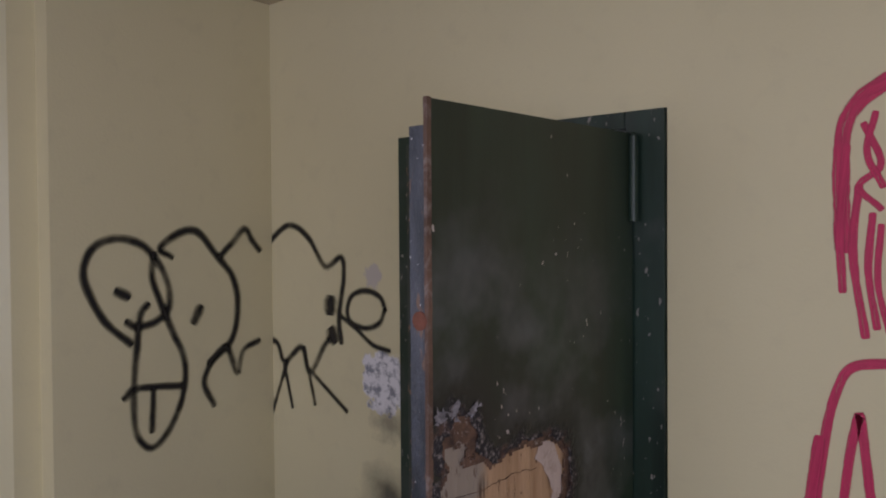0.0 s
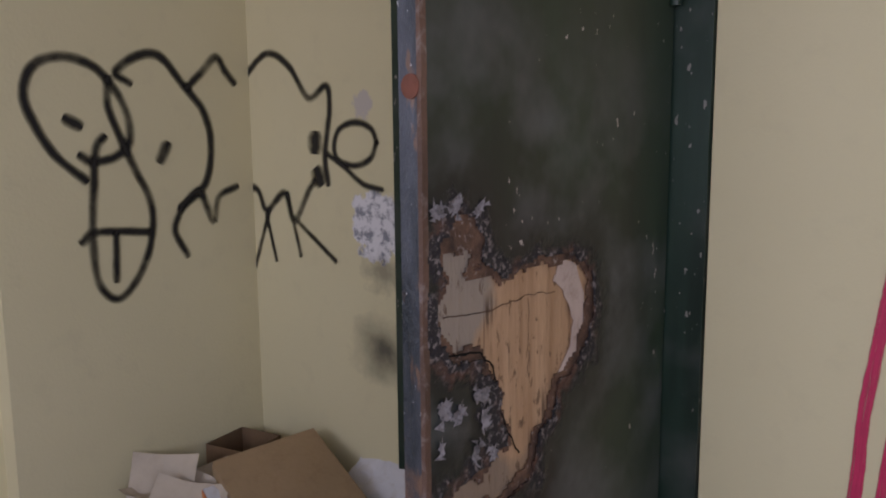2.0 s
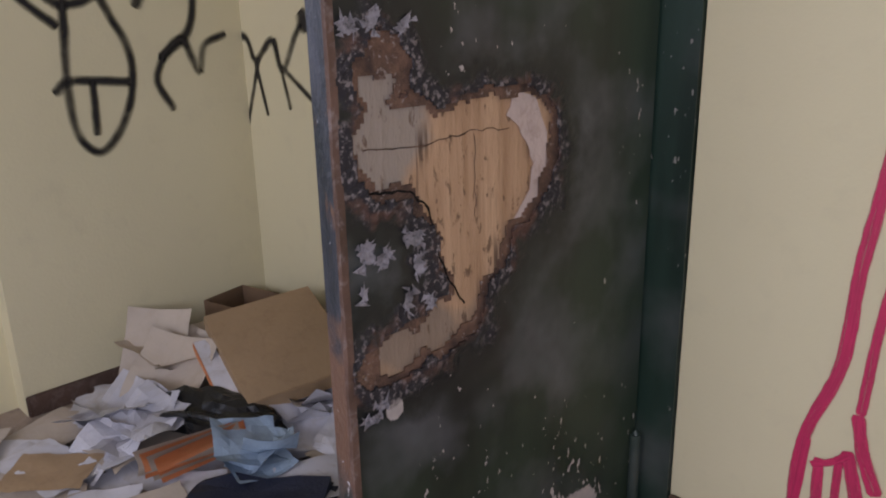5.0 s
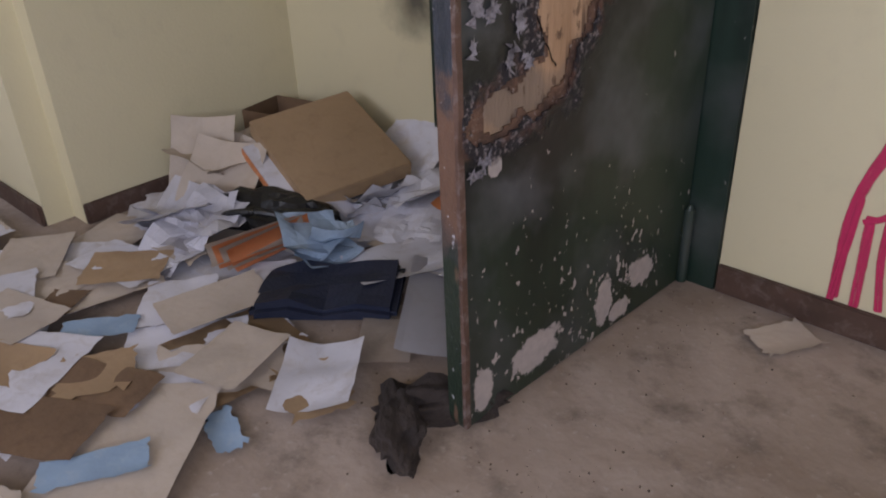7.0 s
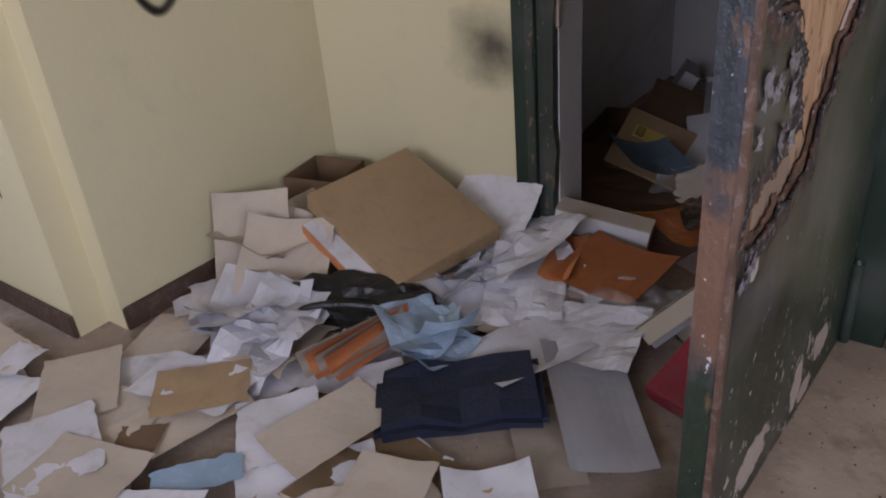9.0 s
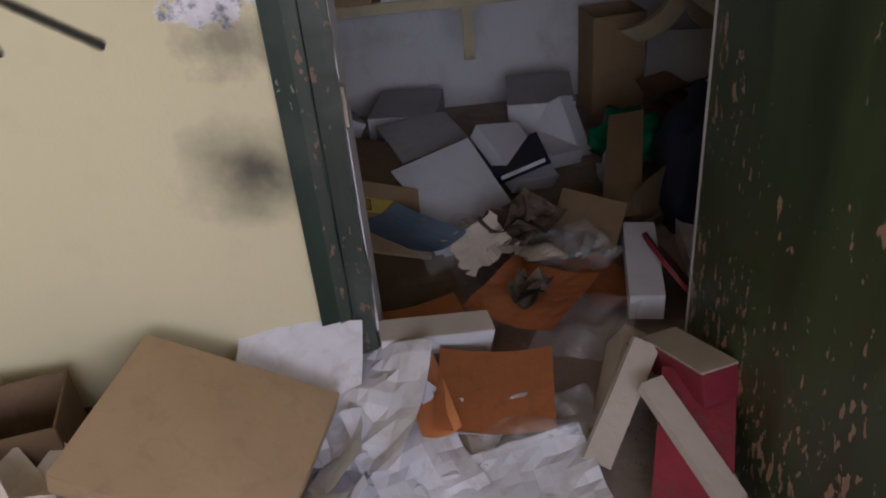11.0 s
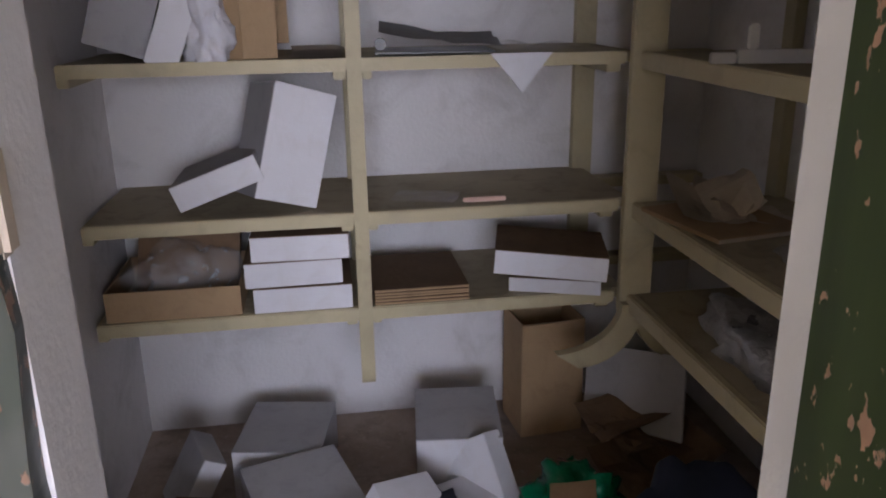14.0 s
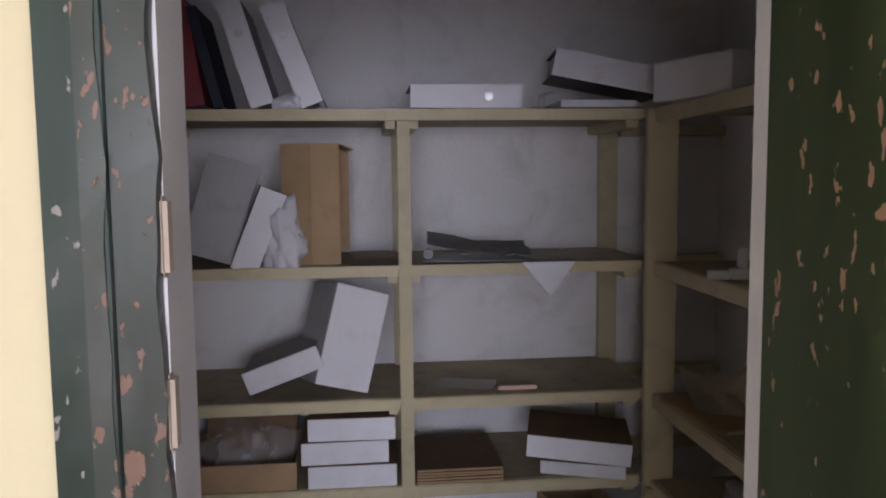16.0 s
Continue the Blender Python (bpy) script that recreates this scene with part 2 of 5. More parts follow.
def char_board():
    """Charred brown under-layer round the hole."""
    m = bpy.data.materials.new("charred_brown_board")
    t, p = nodes_of(m)
    n1, n2 = noise_of(t, 16, 6, 0.65), noise_of(t, 70, 5, 0.7)
    c = blend(t, ramp(t, n1, [(0.35, 0.0), (0.65, 1.0)]), (0.045, 0.026, 0.020), (0.19, 0.105, 0.068))
    c = blend(t, ramp(t, n2, [(0.60, 0.0), (0.66, 0.8)]), c, (0.36, 0.30, 0.28))
    t.links.new(c, p.inputs["Base Color"])
    p.inputs["Roughness"].default_value = 0.85
    bump(t, p, calc(t, "ADD", n1, n2), 0.7)
    return m


def leaf_edge():
    """Edge of the leaf: sooty paint with a bluish window sheen in its colour, pale specks, burnt to bare brown wood
    lower down.
    """
    m = bpy.data.materials.new("leaf_edge_paint")
    t, p = nodes_of(m)
    geo, sep = t.nodes.new("ShaderNodeNewGeometry"), t.nodes.new("ShaderNodeSeparateXYZ")
    t.links.new(geo.outputs["Position"], sep.inputs[0])
    n1, n2, n3 = noise_of(t, (14, 14, 4), 5, 0.6), noise_of(t, (80, 80, 45), 4, 0.6), noise_of(t, 9, 5, 0.6)
    # the blue-grey is window sheen on the edge, put into the paint colour
    c = blend(t, ramp(t, n1, [(0.35, 0.0), (0.7, 1.0)]), (0.022, 0.028, 0.036), (0.085, 0.09, 0.115))
    z = calc(t, "ADD", sep.outputs["Z"], calc(t, "MULTIPLY_ADD", n3, 0.3, -0.15))
    c = blend(t, ramp(t, z, [(0.42, 1.0), (0.5, 0.0)]), c, (0.022, 0.034, 0.022))
    wood = blend(t, n1, (0.10, 0.052, 0.035), (0.26, 0.15, 0.10))
    bare = calc(t, "MULTIPLY", ramp(t, z, [(0.44, 0.0), (0.52, 1.0)]), ramp(t, z, [(0.74, 1.0), (0.80, 0.0)]))
    c = blend(t, bare, c, wood)
    c = blend(t, ramp(t, n2, [(0.67, 0.0), (0.70, 1.0)]), c, (0.55, 0.54, 0.58))
    c = blend(t, ramp(t, noise_of(t, (22, 22, 8), 4, 0.6), [(0.62, 0.0), (0.68, 0.8)]), c, wood)
    t.links.new(c, p.inputs["Base Color"])
    p.inputs["Roughness"].default_value = 0.42
    bump(t, p, calc(t, "ADD", n1, n2), 0.5)
    return m


def clear_plastic():
    m = bpy.data.materials.new("clear_plastic_film")
    t, p = nodes_of(m)
    p.inputs["Base Color"].default_value = (0.8, 0.8, 0.82, 1)
    p.inputs["Roughness"].default_value = 0.18
    t.links.new(ramp(t, noise_of(t, 18, 4), [(0.3, 0.05), (0.75, 0.42)]), p.inputs["Alpha"])
    bump(t, p, noise_of(t, 22, 5), 0.8)
    return m


M_WALL, M_FLOOR = yellow_wall(), concrete()
M_SKIN = green_paint("scorched_green_paint", 0.45, burnt=True, chip=(0.5, 0.44, 0.42))
M_BACK = green_paint("chipped_green_paint", 0.97, base=(0.026, 0.038, 0.013), chip=(0.34, 0.20, 0.13))
M_FRAME = green_paint("jamb_green_paint", 0.62, base=(0.014, 0.030, 0.022), chip=(0.30, 0.28, 0.26), low=False, smoke=0.55)
M_WORN = green_paint("worn_jamb_paint", 1.25, base=(0.034, 0.044, 0.036), chip=(0.24, 0.145, 0.105), low=False, smoke=0.9)
M_CORE = core_board()
M_CHAR, M_EDGE = char_board(), leaf_edge()
M_LINER = surface("pale_scorched_liner", (0.50, 0.40, 0.365), 0.12, 12, 60, 0.8, 0.3, dirt=(0.25, 0.17, 0.13), dirt_amount=0.6)
M_ARRIS = surface("bare_brown_wood", (0.13, 0.075, 0.055), 0.4, 9, 60, 0.6, 0.4, dirt=(0.30, 0.25, 0.24), dirt_amount=0.7)
M_FLAKE = surface("ashen_paint_flake", (0.24, 0.225, 0.25), 0.5, 40, 90, 0.6, 0.4, dirt=(0.03, 0.025, 0.03), dirt_amount=1.0)
M_WHITE_WALL = surface("off_white_distemper", (0.72, 0.70, 0.71), 0.08, 1.5, 70, 0.85, 0.2, dirt=(0.36, 0.33, 0.31), dirt_amount=0.4)
M_REVEAL = surface("white_reveal_paint", (0.72, 0.71, 0.74), 0.06, 4, 80, 0.5, 0.15)
M_CEIL = surface("ceiling_paint", (0.52, 0.45, 0.33), 0.15, 1.2, 60, 0.9, 0.2, dirt=(0.25, 0.19, 0.13), dirt_amount=0.6)
M_SHELF = surface("beige_shelf_paint", (0.46, 0.40, 0.255), 0.10, 3, 60, 0.55, 0.12, dirt=(0.28, 0.23, 0.16), dirt_amount=0.45)
M_SHELFTOP = surface("dusty_shelf_paint", (0.37, 0.315, 0.215), 0.14, 4, 50, 0.7, 0.15, dirt=(0.17, 0.14, 0.10), dirt_amount=0.6)
M_SKIRT = surface("brown_skirting_paint", (0.085, 0.05, 0.036), 0.3, 8, 70, 0.5, 0.3, dirt=(0.25, 0.2, 0.17), dirt_amount=0.4)
M_PAPER = surface("white_paper", (0.60, 0.59, 0.63), 0.09, 6, 40, 0.8, 0.1, dirt=(0.42, 0.37, 0.33), dirt_amount=0.6)
M_CREAM = surface("aged_paper", (0.47, 0.40, 0.33), 0.10, 6, 40, 0.85, 0.15, dirt=(0.4, 0.32, 0.24), dirt_amount=0.5)
M_CARD = surface("brown_cardboard", (0.36, 0.245, 0.14), 0.10, 5, 60, 0.85, 0.15, dirt=(0.22, 0.14, 0.08), dirt_amount=0.4)
M_CARD_DARK = surface("dark_cardboard", (0.17, 0.105, 0.06), 0.2, 5, 60, 0.85, 0.2, dirt=(0.08, 0.05, 0.03), dirt_amount=0.4)
M_GREYBOX = surface("grey_box_board", (0.40, 0.39, 0.40), 0.06, 5, 60, 0.8, 0.1, dirt=(0.26, 0.25, 0.25), dirt_amount=0.4)
M_WHITEBOX = surface("white_box_board", (0.63, 0.62, 0.65), 0.04, 5, 60, 0.55, 0.06, dirt=(0.5, 0.46, 0.44), dirt_amount=0.3)
M_RED = surface("dark_red_binder", (0.21, 0.018, 0.032), 0.3, 6, 90, 0.5, 0.2, dirt=(0.10, 0.06, 0.05), dirt_amount=0.6)
M_NAVY = surface("navy_board", (0.012, 0.016, 0.034), 0.3, 6, 90, 0.6, 0.3)
M_CLOTH = surface("navy_cloth", (0.016, 0.022, 0.048), 0.35, 6, 300, 0.9, 0.6)
M_ORANGE = surface("orange_card", (0.66, 0.25, 0.10), 0.12, 6, 70, 0.7, 0.1, dirt=(0.42, 0.17, 0.08), dirt_amount=0.5)
M_BLUE = surface("pale_blue_card", (0.26, 0.36, 0.48), 0.12, 6, 70, 0.7, 0.1, dirt=(0.4, 0.45, 0.5), dirt_amount=0.5)
M_BLACK = surface("black_plastic", (0.012, 0.012, 0.013), 0.3, 8, 90, 0.3, 0.2)
M_SOCK = surface("dirty_grey_knit", (0.055, 0.042, 0.036), 0.35, 9, 260, 0.95, 0.9, dirt=(0.02, 0.016, 0.014), dirt_amount=0.7)
M_BURNT = surface("charred_paper", (0.14, 0.10, 0.07), 0.6, 14, 60, 0.8, 0.6, dirt=(0.015, 0.012, 0.01), dirt_amount=1.0)
M_STEEL = surface("worn_steel", (0.5, 0.5, 0.5), 0.15, 12, 90, 0.35, 0.1, metal=1.0)
M_GREENBAG = surface("green_plastic_film", (0.0, 0.16, 0.07), 0.4, 10, 40, 0.22, 0.5)
M_YELLOW = surface("yellow_label_card", (0.55, 0.40, 0.09), 0.15, 8, 60, 0.7, 0.1)
M_PINKISH = surface("pale_pink_wood", (0.6, 0.42, 0.34), 0.1, 8, 60, 0.7, 0.1)
M_FILM = clear_plastic()
M_SILVER = surface("crinkled_foil", (0.42, 0.41, 0.42), 0.3, 12, 30, 0.3, 1.0, metal=0.6)
BLACK, PINK = spray("black_spray_paint", (0.012, 0.010, 0.009)), spray("pink_brush_paint", (0.52, 0.02, 0.10), True)

# ---- mesh helpers ----


def part(name, bm, material, parent=None, label=""):
    me = bpy.data.meshes.new(name)
    bm.normal_update()
    bm.to_mesh(me)
    bm.free()
    me.materials.append(material)
    ob = new(name, me)
    if parent is not None:
        ob.parent = parent
    if label:
        ob["label"] = label
    return ob


def thing(name, label, category, m=None, group="", kind=""):
    ob = new(name)
    ob.matrix_world = m if m is not None else Matrix()
    return tagged(ob, label, category, group, kind)


def add_box(bm, lo, hi, bevel=0.0, m=None):
    lo, hi = Vector(lo), Vector(hi)
    g = bmesh.ops.create_cube(bm, size=1.0)["verts"]
    for v in g:
        v.co = Vector(((lo[k] + hi[k]) / 2 + v.co[k] * (hi[k] - lo[k])) for k in range(3))
    if bevel:
        edges = list({e for v in g for e in v.link_edges})
        g = bmesh.ops.bevel(bm, geom=edges, offset=bevel, segments=2, affect="EDGES")["verts"]
    if m is not None:
        bmesh.ops.transform(bm, matrix=m, verts=list({v for v in g}))
    return bm


def box(lo, hi, bevel=0.0):
    return add_box(bmesh.new(), lo, hi, bevel)


def cylinder(bm, r, a, b, seg=16, r2=None):
    a, b = Vector(a), Vector(b)
    m = Matrix.Translation((a + b) / 2) @ (b - a).to_track_quat("Z", "Y").to_matrix().to_4x4()
    bmesh.ops.create_cone(bm, cap_ends=True, segments=seg, radius1=r, radius2=r if r2 is None else r2, depth=(b - a).length, matrix=m)
    return bm


def seat(o, a, b):
    """A pose at corner o, its x axis towards a and its y axis on b's side."""
    o, x, y = Vector(o), Vector(a) - Vector(o), Vector(b) - Vector(o)
    x.normalize()
    z = x.cross(y).normalized()
    y = z.cross(x)
    return Matrix.Translation(o) @ Matrix((x, y, z)).transposed().to_4x4()


def sheet_mesh(w, h, crease, seed, curl=0.0, n=10, thick=0.0012, ragged=0.0):
    """A sheet of paper or card, creased and curled, with real thickness."""
    bm = bmesh.new()
    off = Vector((seed * 7.3, seed * 3.1, 0))
    vs = {}
    for i in range(n + 1):
        for j in range(n + 1):
            u, v = i / n - 0.5, j / n - 0.5
            q = Vector((u * w, v * h, 0))
            s = abs(noise.noise(q * 7 + off)) + 0.25 * abs(noise.noise(q * 15 + off))
            z = crease * s + curl * ((u * 1.6) ** 2 + 0.6 * max(0, v) ** 2)
            q.x += ragged * noise.noise(Vector((v * 9, seed, i)))* (abs(u) > 0.49)
            q.y += ragged * noise.noise(Vector((u * 9, seed, j + 40))) * (abs(v) > 0.49)
            vs[i, j] = bm.verts.new((q.x, q.y, z))
    for i in range(n):
        for j in range(n):
            bm.faces.new((vs[i, j], vs[i + 1, j], vs[i + 1, j + 1], vs[i, j + 1]))
    if thick > 0.002:
        bmesh.ops.solidify(bm, geom=bm.faces[:], thickness=-thick)
    return bm


def crumple_mesh(sx, sy, sz, seed, rough=0.35, sub=4):
    """A crumpled lump of film, cloth or paper with a flat underside."""
    bm = bmesh.new()
    bmesh.ops.create_icosphere(bm, subdivisions=sub, radius=1.0)
    off = Vector((seed * 5.7, seed * 2.3, seed))
    for v in bm.verts:
        n = v.co.normalized()
        k = 1 + rough * (1.4 * noise.noise(n * 1.6 + off) + abs(noise.noise(n * 3 + off)) - 0.2 + 0.22 * abs(noise.noise(n * 7 + off)))
        q = n * k
        v.co = Vector((q.x * sx, q.y * sy, max(q.z, -0.35) * sz))
    low = min(v.co.z for v in bm.verts)
    for v in bm.verts:
        v.co.z -= low
    return bm


def flat_sheet(name, label, category, w, h, material, m, crease=0.01, curl=0.0, seed=1, group="", ragged=0.0, thick=0.0012):
    ob = part(name, sheet_mesh(w, h, crease, seed, curl, ragged=ragged, thick=thick), material)
    for f in ob.data.polygons:
        f.use_smooth = thick <= 0.002 and crease < 0.04
    ob.matrix_world = m
    return tagged(ob, label, category, group)


def lump(name, label, category, sx, sy, sz, material, m, seed=1, rough=0.35, smooth=True):
    ob = part(name, crumple_mesh(sx, sy, sz, seed, rough), material)
    for f in ob.data.polygons:
        f.use_smooth = smooth
    ob.matrix_world = m
    return tagged(ob, label, category)


def sheet_heap(name, label, category, r, h, material, m, seed, count=5, size=0.26):
    """A small heap: one thing of several creased sheets tumbled over one another."""
    rs = random.Random(seed)
    b = thing(name, label, category, m)
    for k in range(count):
        bm = sheet_mesh(size * rs.uniform(0.7, 1.1), size * rs.uniform(0.8, 1.2), rs.uniform(0.035, 0.07), seed + k, rs.uniform(0.0, 0.08), n=8)
        bm.transform(pose(rs.uniform(-r, r), rs.uniform(-r, r) * 0.7, 0.004 + h * k / count, rs.uniform(-20, 20), rs.uniform(-22, 22), rs.uniform(0, 360)))
        low = min(v.co.z for v in bm.verts)
        if low < 0.003:
            bmesh.ops.translate(bm, verts=bm.verts[:], vec=(0, 0, 0.003 - low))
        part("sheet", bm, material, b)
    return b


def binder(label, m, width=0.075, height=0.32, depth=0.285, cover=None, spine=None, group="", hole=True):
    """A lever-arch file standing on z = 0, its spine at y = 0 facing -y, x across the spine."""
    cover, spine = cover or M_GREYBOX, spine or M_WHITEBOX
    b = thing("lever_arch_binder", label, "binder", m, group)
    part("cover", box((0, 0.003, 0), (0.003, depth, height), 0.001), cover, b)
    part("cover", box((width - 0.003, 0.003, 0), (width, depth, height), 0.001), cover, b)
    part("spine", box((0, 0, 0), (width, 0.003, height), 0.001), spine, b)
    bm = box((0.006, 0.02, 0.012), (width * 0.72, depth - 0.015, height - 0.012))
    part("paper_stack", bm, M_PAPER, b)
    if hole:
        bm = bmesh.new()
        cylinder(bm, 0.014, (width / 2, 0.0, height * 0.70), (width / 2, -0.002, height * 0.70), 20)
        part("finger_ring", bm, M_STEEL, b, "steel finger ring")
    return b


def box_file(label, m, w, d, h, front=None, shell=None, group="", name="archive_box"):
    """A closed file box: shell, a proud front panel and an overlapping lid."""
    b = thing(name, label, "box", m, group)
    part("body", box((0, 0.003, 0), (w, d, h - 0.004), 0.002), shell or M_GREYBOX, b)
    part("front_panel", box((0.001, 0, 0.001), (w - 0.001, 0.003, h - 0.001), 0.001), front or M_WHITEBOX, b)
    part("lid", box((-0.001, 0.004, h - 0.004), (w + 0.001, d + 0.001, h), 0.001), shell or M_GREYBOX, b)
    return b


def carton(label, m, w, d, h, material=None, wall=0.005, flaps=(), base=True):
    """An open cardboard box of four walls and a base, with flaps (side, length, degrees from upright)."""
    material = material or M_CARD
    c = thing("cardboard_box", label, "box", m)
    for lo, hi in (((0, 0, 0), (w, wall, h)), ((0, d - wall, 0), (w, d, h)), ((0, wall, 0), (wall, d - wall, h)), ((w - wall, wall, 0), (w, d - wall, h))):
        part("side", box(lo, hi, 0.001), material, c)
    if base:
        part("base", box((wall, wall, 0.001), (w - wall, d - wall, 0.006)), material, c)
    for side, ln, deg in flaps:
        size = w if side in "fb" else d
        bm = box((0.003, 0, 0), (size - 0.003, 0.004, ln), 0.001)
        place = {"f": pose(0, 0, h, -deg), "b": pose(w, d, h, -deg, 0, 180), "l": pose(0, d, h, -deg, 0, -90), "r": pose(w, 0, h, -deg, 0, 90)}[side]
        # each flap hinges on the wall's top edge and falls outwards
        bm.transform(place @ pose(0, 0, 0))
        part("flap", bm, material, c)
    return c


LEFT, DOOR, OUTER = "left", "door", "outer"
_strokes = {}


def stroke(wall, width, paint, pts):
    """One painted line: a ribbon through a few points (along the wall, height), just proud of the wall."""
    P = [Vector((a, b)) for a, b in pts]
    if len(P) == 2:
        P = [P[0], (P[0] + P[1]) / 2, P[1]]
    Q = [P[0] * 2 - P[1]] + P + [P[-1] * 2 - P[-2]]
    line = []
    for k in range(1, len(Q) - 2):
        a, b, c, d = Q[k - 1:k + 3]
        for s in range(7):
            u = s / 7
            line.append(0.5 * (2 * b + (c - a) * u + (2 * a - 5 * b + 4 * c - d) * u * u + (3 * b - a - 3 * c + d) * u ** 3))
    line.append(P[-1])
    key = (wall, paint.name)
    if key not in _strokes:
        _strokes[key] = [thing("graffiti", "pink brush-painted figure outline on the cream wall" if paint is PINK else "black spray-painted doodle on the cream wall", "graffiti"), 0]
    owner = _strokes[key][0]
    _strokes[key][1] += 1
    if paint is PINK:
        width *= 0.62
    bm = bmesh.new()
    uv = bm.loops.layers.uv.verify()
    lift = 0.0012 + 0.0002 * _strokes[key][1]
    dirs = [(line[min(i + 1, len(line) - 1)] - line[max(i - 1, 0)]).normalized() for i in range(len(line))]
    line = [line[0] - dirs[0] * width * 0.4] + line + [line[-1] + dirs[-1] * width * 0.4]
    dirs = [dirs[0]] + dirs + [dirs[-1]]
    rows = []
    for i, (q, d) in enumerate(zip(line, dirs)):
        w = width * (0.55 if i in (0, len(line) - 1) else 0.75 + 0.12 * noise.noise(Vector((q.x * 9, q.y * 9, 3))))
        n = Vector((-d.y, d.x)) * w
        row = []
        for e in (q - n, q + n):
            co = {LEFT: (-0.78 + lift, e.x, e.y), DOOR: (e.x, -lift, e.y), OUTER: (e.x, -1.05 - lift, e.y)}[wall]
            row.append(bm.verts.new(co))
        rows.append(row)
    for i in range(len(rows) - 1):
        f = bm.faces.new((rows[i][0], rows[i + 1][0], rows[i + 1][1], rows[i][1]))
        for lp, (u, v) in zip(f.loops, ((i, 0), (i + 1, 0), (i + 1, 1), (i, 1))):
            lp[uv].uv = (u * 0.1, v)
    part("stroke", bm, paint, owner)

# ---- structure ----


def structure(name, bm, material, label):
    return tagged(part(name, bm, material), label, name.split("_")[0], kind="structure")


structure("floor", box((-3.0, -4.2, -0.1), (3.2, 0.0, 0.0)), M_FLOOR, "dusty stained concrete floor of the room")
structure("floor_storeroom", box((-0.4, 0.0, -0.1), (1.87, 2.09, 0.0)), M_FLOOR, "dusty concrete floor of the storeroom")
structure("ceiling", box((-3.12, -4.32, H_ROOM), (3.32, 0.12, H_ROOM + 0.12)), M_CEIL, "stained plaster ceiling over the room")
structure("ceiling_storeroom", box((-0.4, 0.12, H_ROOM), (1.87, 2.09, H_ROOM + 0.12)), M_WHITE_WALL, "off-white plaster ceiling over the storeroom")
# the wall with the doorway
bm = bmesh.new()
add_box(bm, (-0.78, 0, 0), (0.0, 0.06, H_ROOM))
add_box(bm, (1.06, 0, 0), (3.2, 0.06, H_ROOM))
add_box(bm, (0.0, 0, 2.03), (1.06, 0.06, H_ROOM))
structure("wall_north", bm, M_WALL, "cream-yellow painted wall with graffiti and soot beside the doorway")
bm = bmesh.new()
add_box(bm, (-0.28, 0.06, 0), (0.129, 0.170, H_ROOM))
add_box(bm, (0.912, 0.06, 0), (1.87, 0.09, H_ROOM))
add_box(bm, (0.078, 0.031, 0), (0.129, 0.06, 1.97))
add_box(bm, (0.912, 0.031, 0), (0.933, 0.06, 1.97))
add_box(bm, (0.129, 0.06, 1.97), (0.912, 0.09, H_ROOM))
structure("wall_storeroom_front", bm, M_REVEAL, "white plastered inner side of the doorway wall")
# the projecting block that carries the left wall
bm = box((-1.50, -1.05, 0), (-0.78, 0.06, H_ROOM))
es = [e for e in bm.edges if abs(e.verts[0].co.x + 0.78) < 1e-4 and abs(e.verts[1].co.x + 0.78) < 1e-4 and e.verts[0].co.y < -1 and e.verts[1].co.y < -1]
bmesh.ops.bevel(bm, geom=es, offset=0.095, segments=12, affect="EDGES")
structure("wall_west_block", bm, M_WALL, "cream-yellow wall with a rounded outer corner and black graffiti")


def wall_with_window(name, m, length, x0, x1):
    """A wall along x, 0.12 thick, with one window opening, its frame and panes."""
    bm = bmesh.new()
    add_box(bm, (0, -0.12, 0), (x0, 0, H_ROOM))
    add_box(bm, (x1, -0.12, 0), (length, 0, H_ROOM))
    add_box(bm, (x0, -0.12, 0), (x1, 0, 0.9))
    add_box(bm, (x0, -0.12, 2.3), (x1, 0, H_ROOM))
    bm.transform(m)
    structure(name, bm, M_WALL, "cream-yellow wall with a window opening")


wall_with_window("wall_south", pose(-3.12, -4.2, 0), 6.44, 2.4, 4.95)
wall_with_window("wall_east", pose(3.2, -4.32, 0, 0, 0, 90), 4.44, 0.95, 2.5)
wall_with_window("wall_west", pose(-3.0, 0.06, 0, 0, 0, -90), 4.26, 1.66, 3.06)
structure("wall_north_recess", box((-3.0, 0.0, 0), (-1.50, 0.06, H_ROOM)), M_WALL, "cream-yellow wall of the recess behind the pier")
structure("wall_storeroom_back", box((-0.4, 1.97, 0), (1.87, 2.09, H_ROOM)), M_WHITE_WALL, "grey-white distempered storeroom back wall")
structure("wall_storeroom_left", box((-0.4, 0.09, 0), (-0.28, 1.97, H_ROOM)), M_WHITE_WALL, "grey-white distempered storeroom side wall")
structure("wall_storeroom_right", box((1.75, 0.09, 0), (1.87, 1.97, H_ROOM)), M_WHITE_WALL, "grey-white distempered storeroom side wall")


def skirting(name, lo, hi):
    structure(name, box(lo, hi, 0.004), M_SKIRT, "chipped dark brown skirting board")


skirting("baseboard_north_right", (1.062, -0.016, 0), (3.2, -0.001, 0.085))
skirting("baseboard_north_left", (-0.776, -0.016, 0), (-0.002, -0.001, 0.075))
skirting("baseboard_west", (-0.779, -0.955, 0), (-0.764, -0.018, 0.075))
skirting("baseboard_outer", (-1.50, -1.066, 0), (-0.875, -1.051, 0.075))

# ---- the doorway: frame and open leaf ----
frame_thing = thing("door_frame", "dark green peeling door frame with soot stains", "door frame", kind="structure")


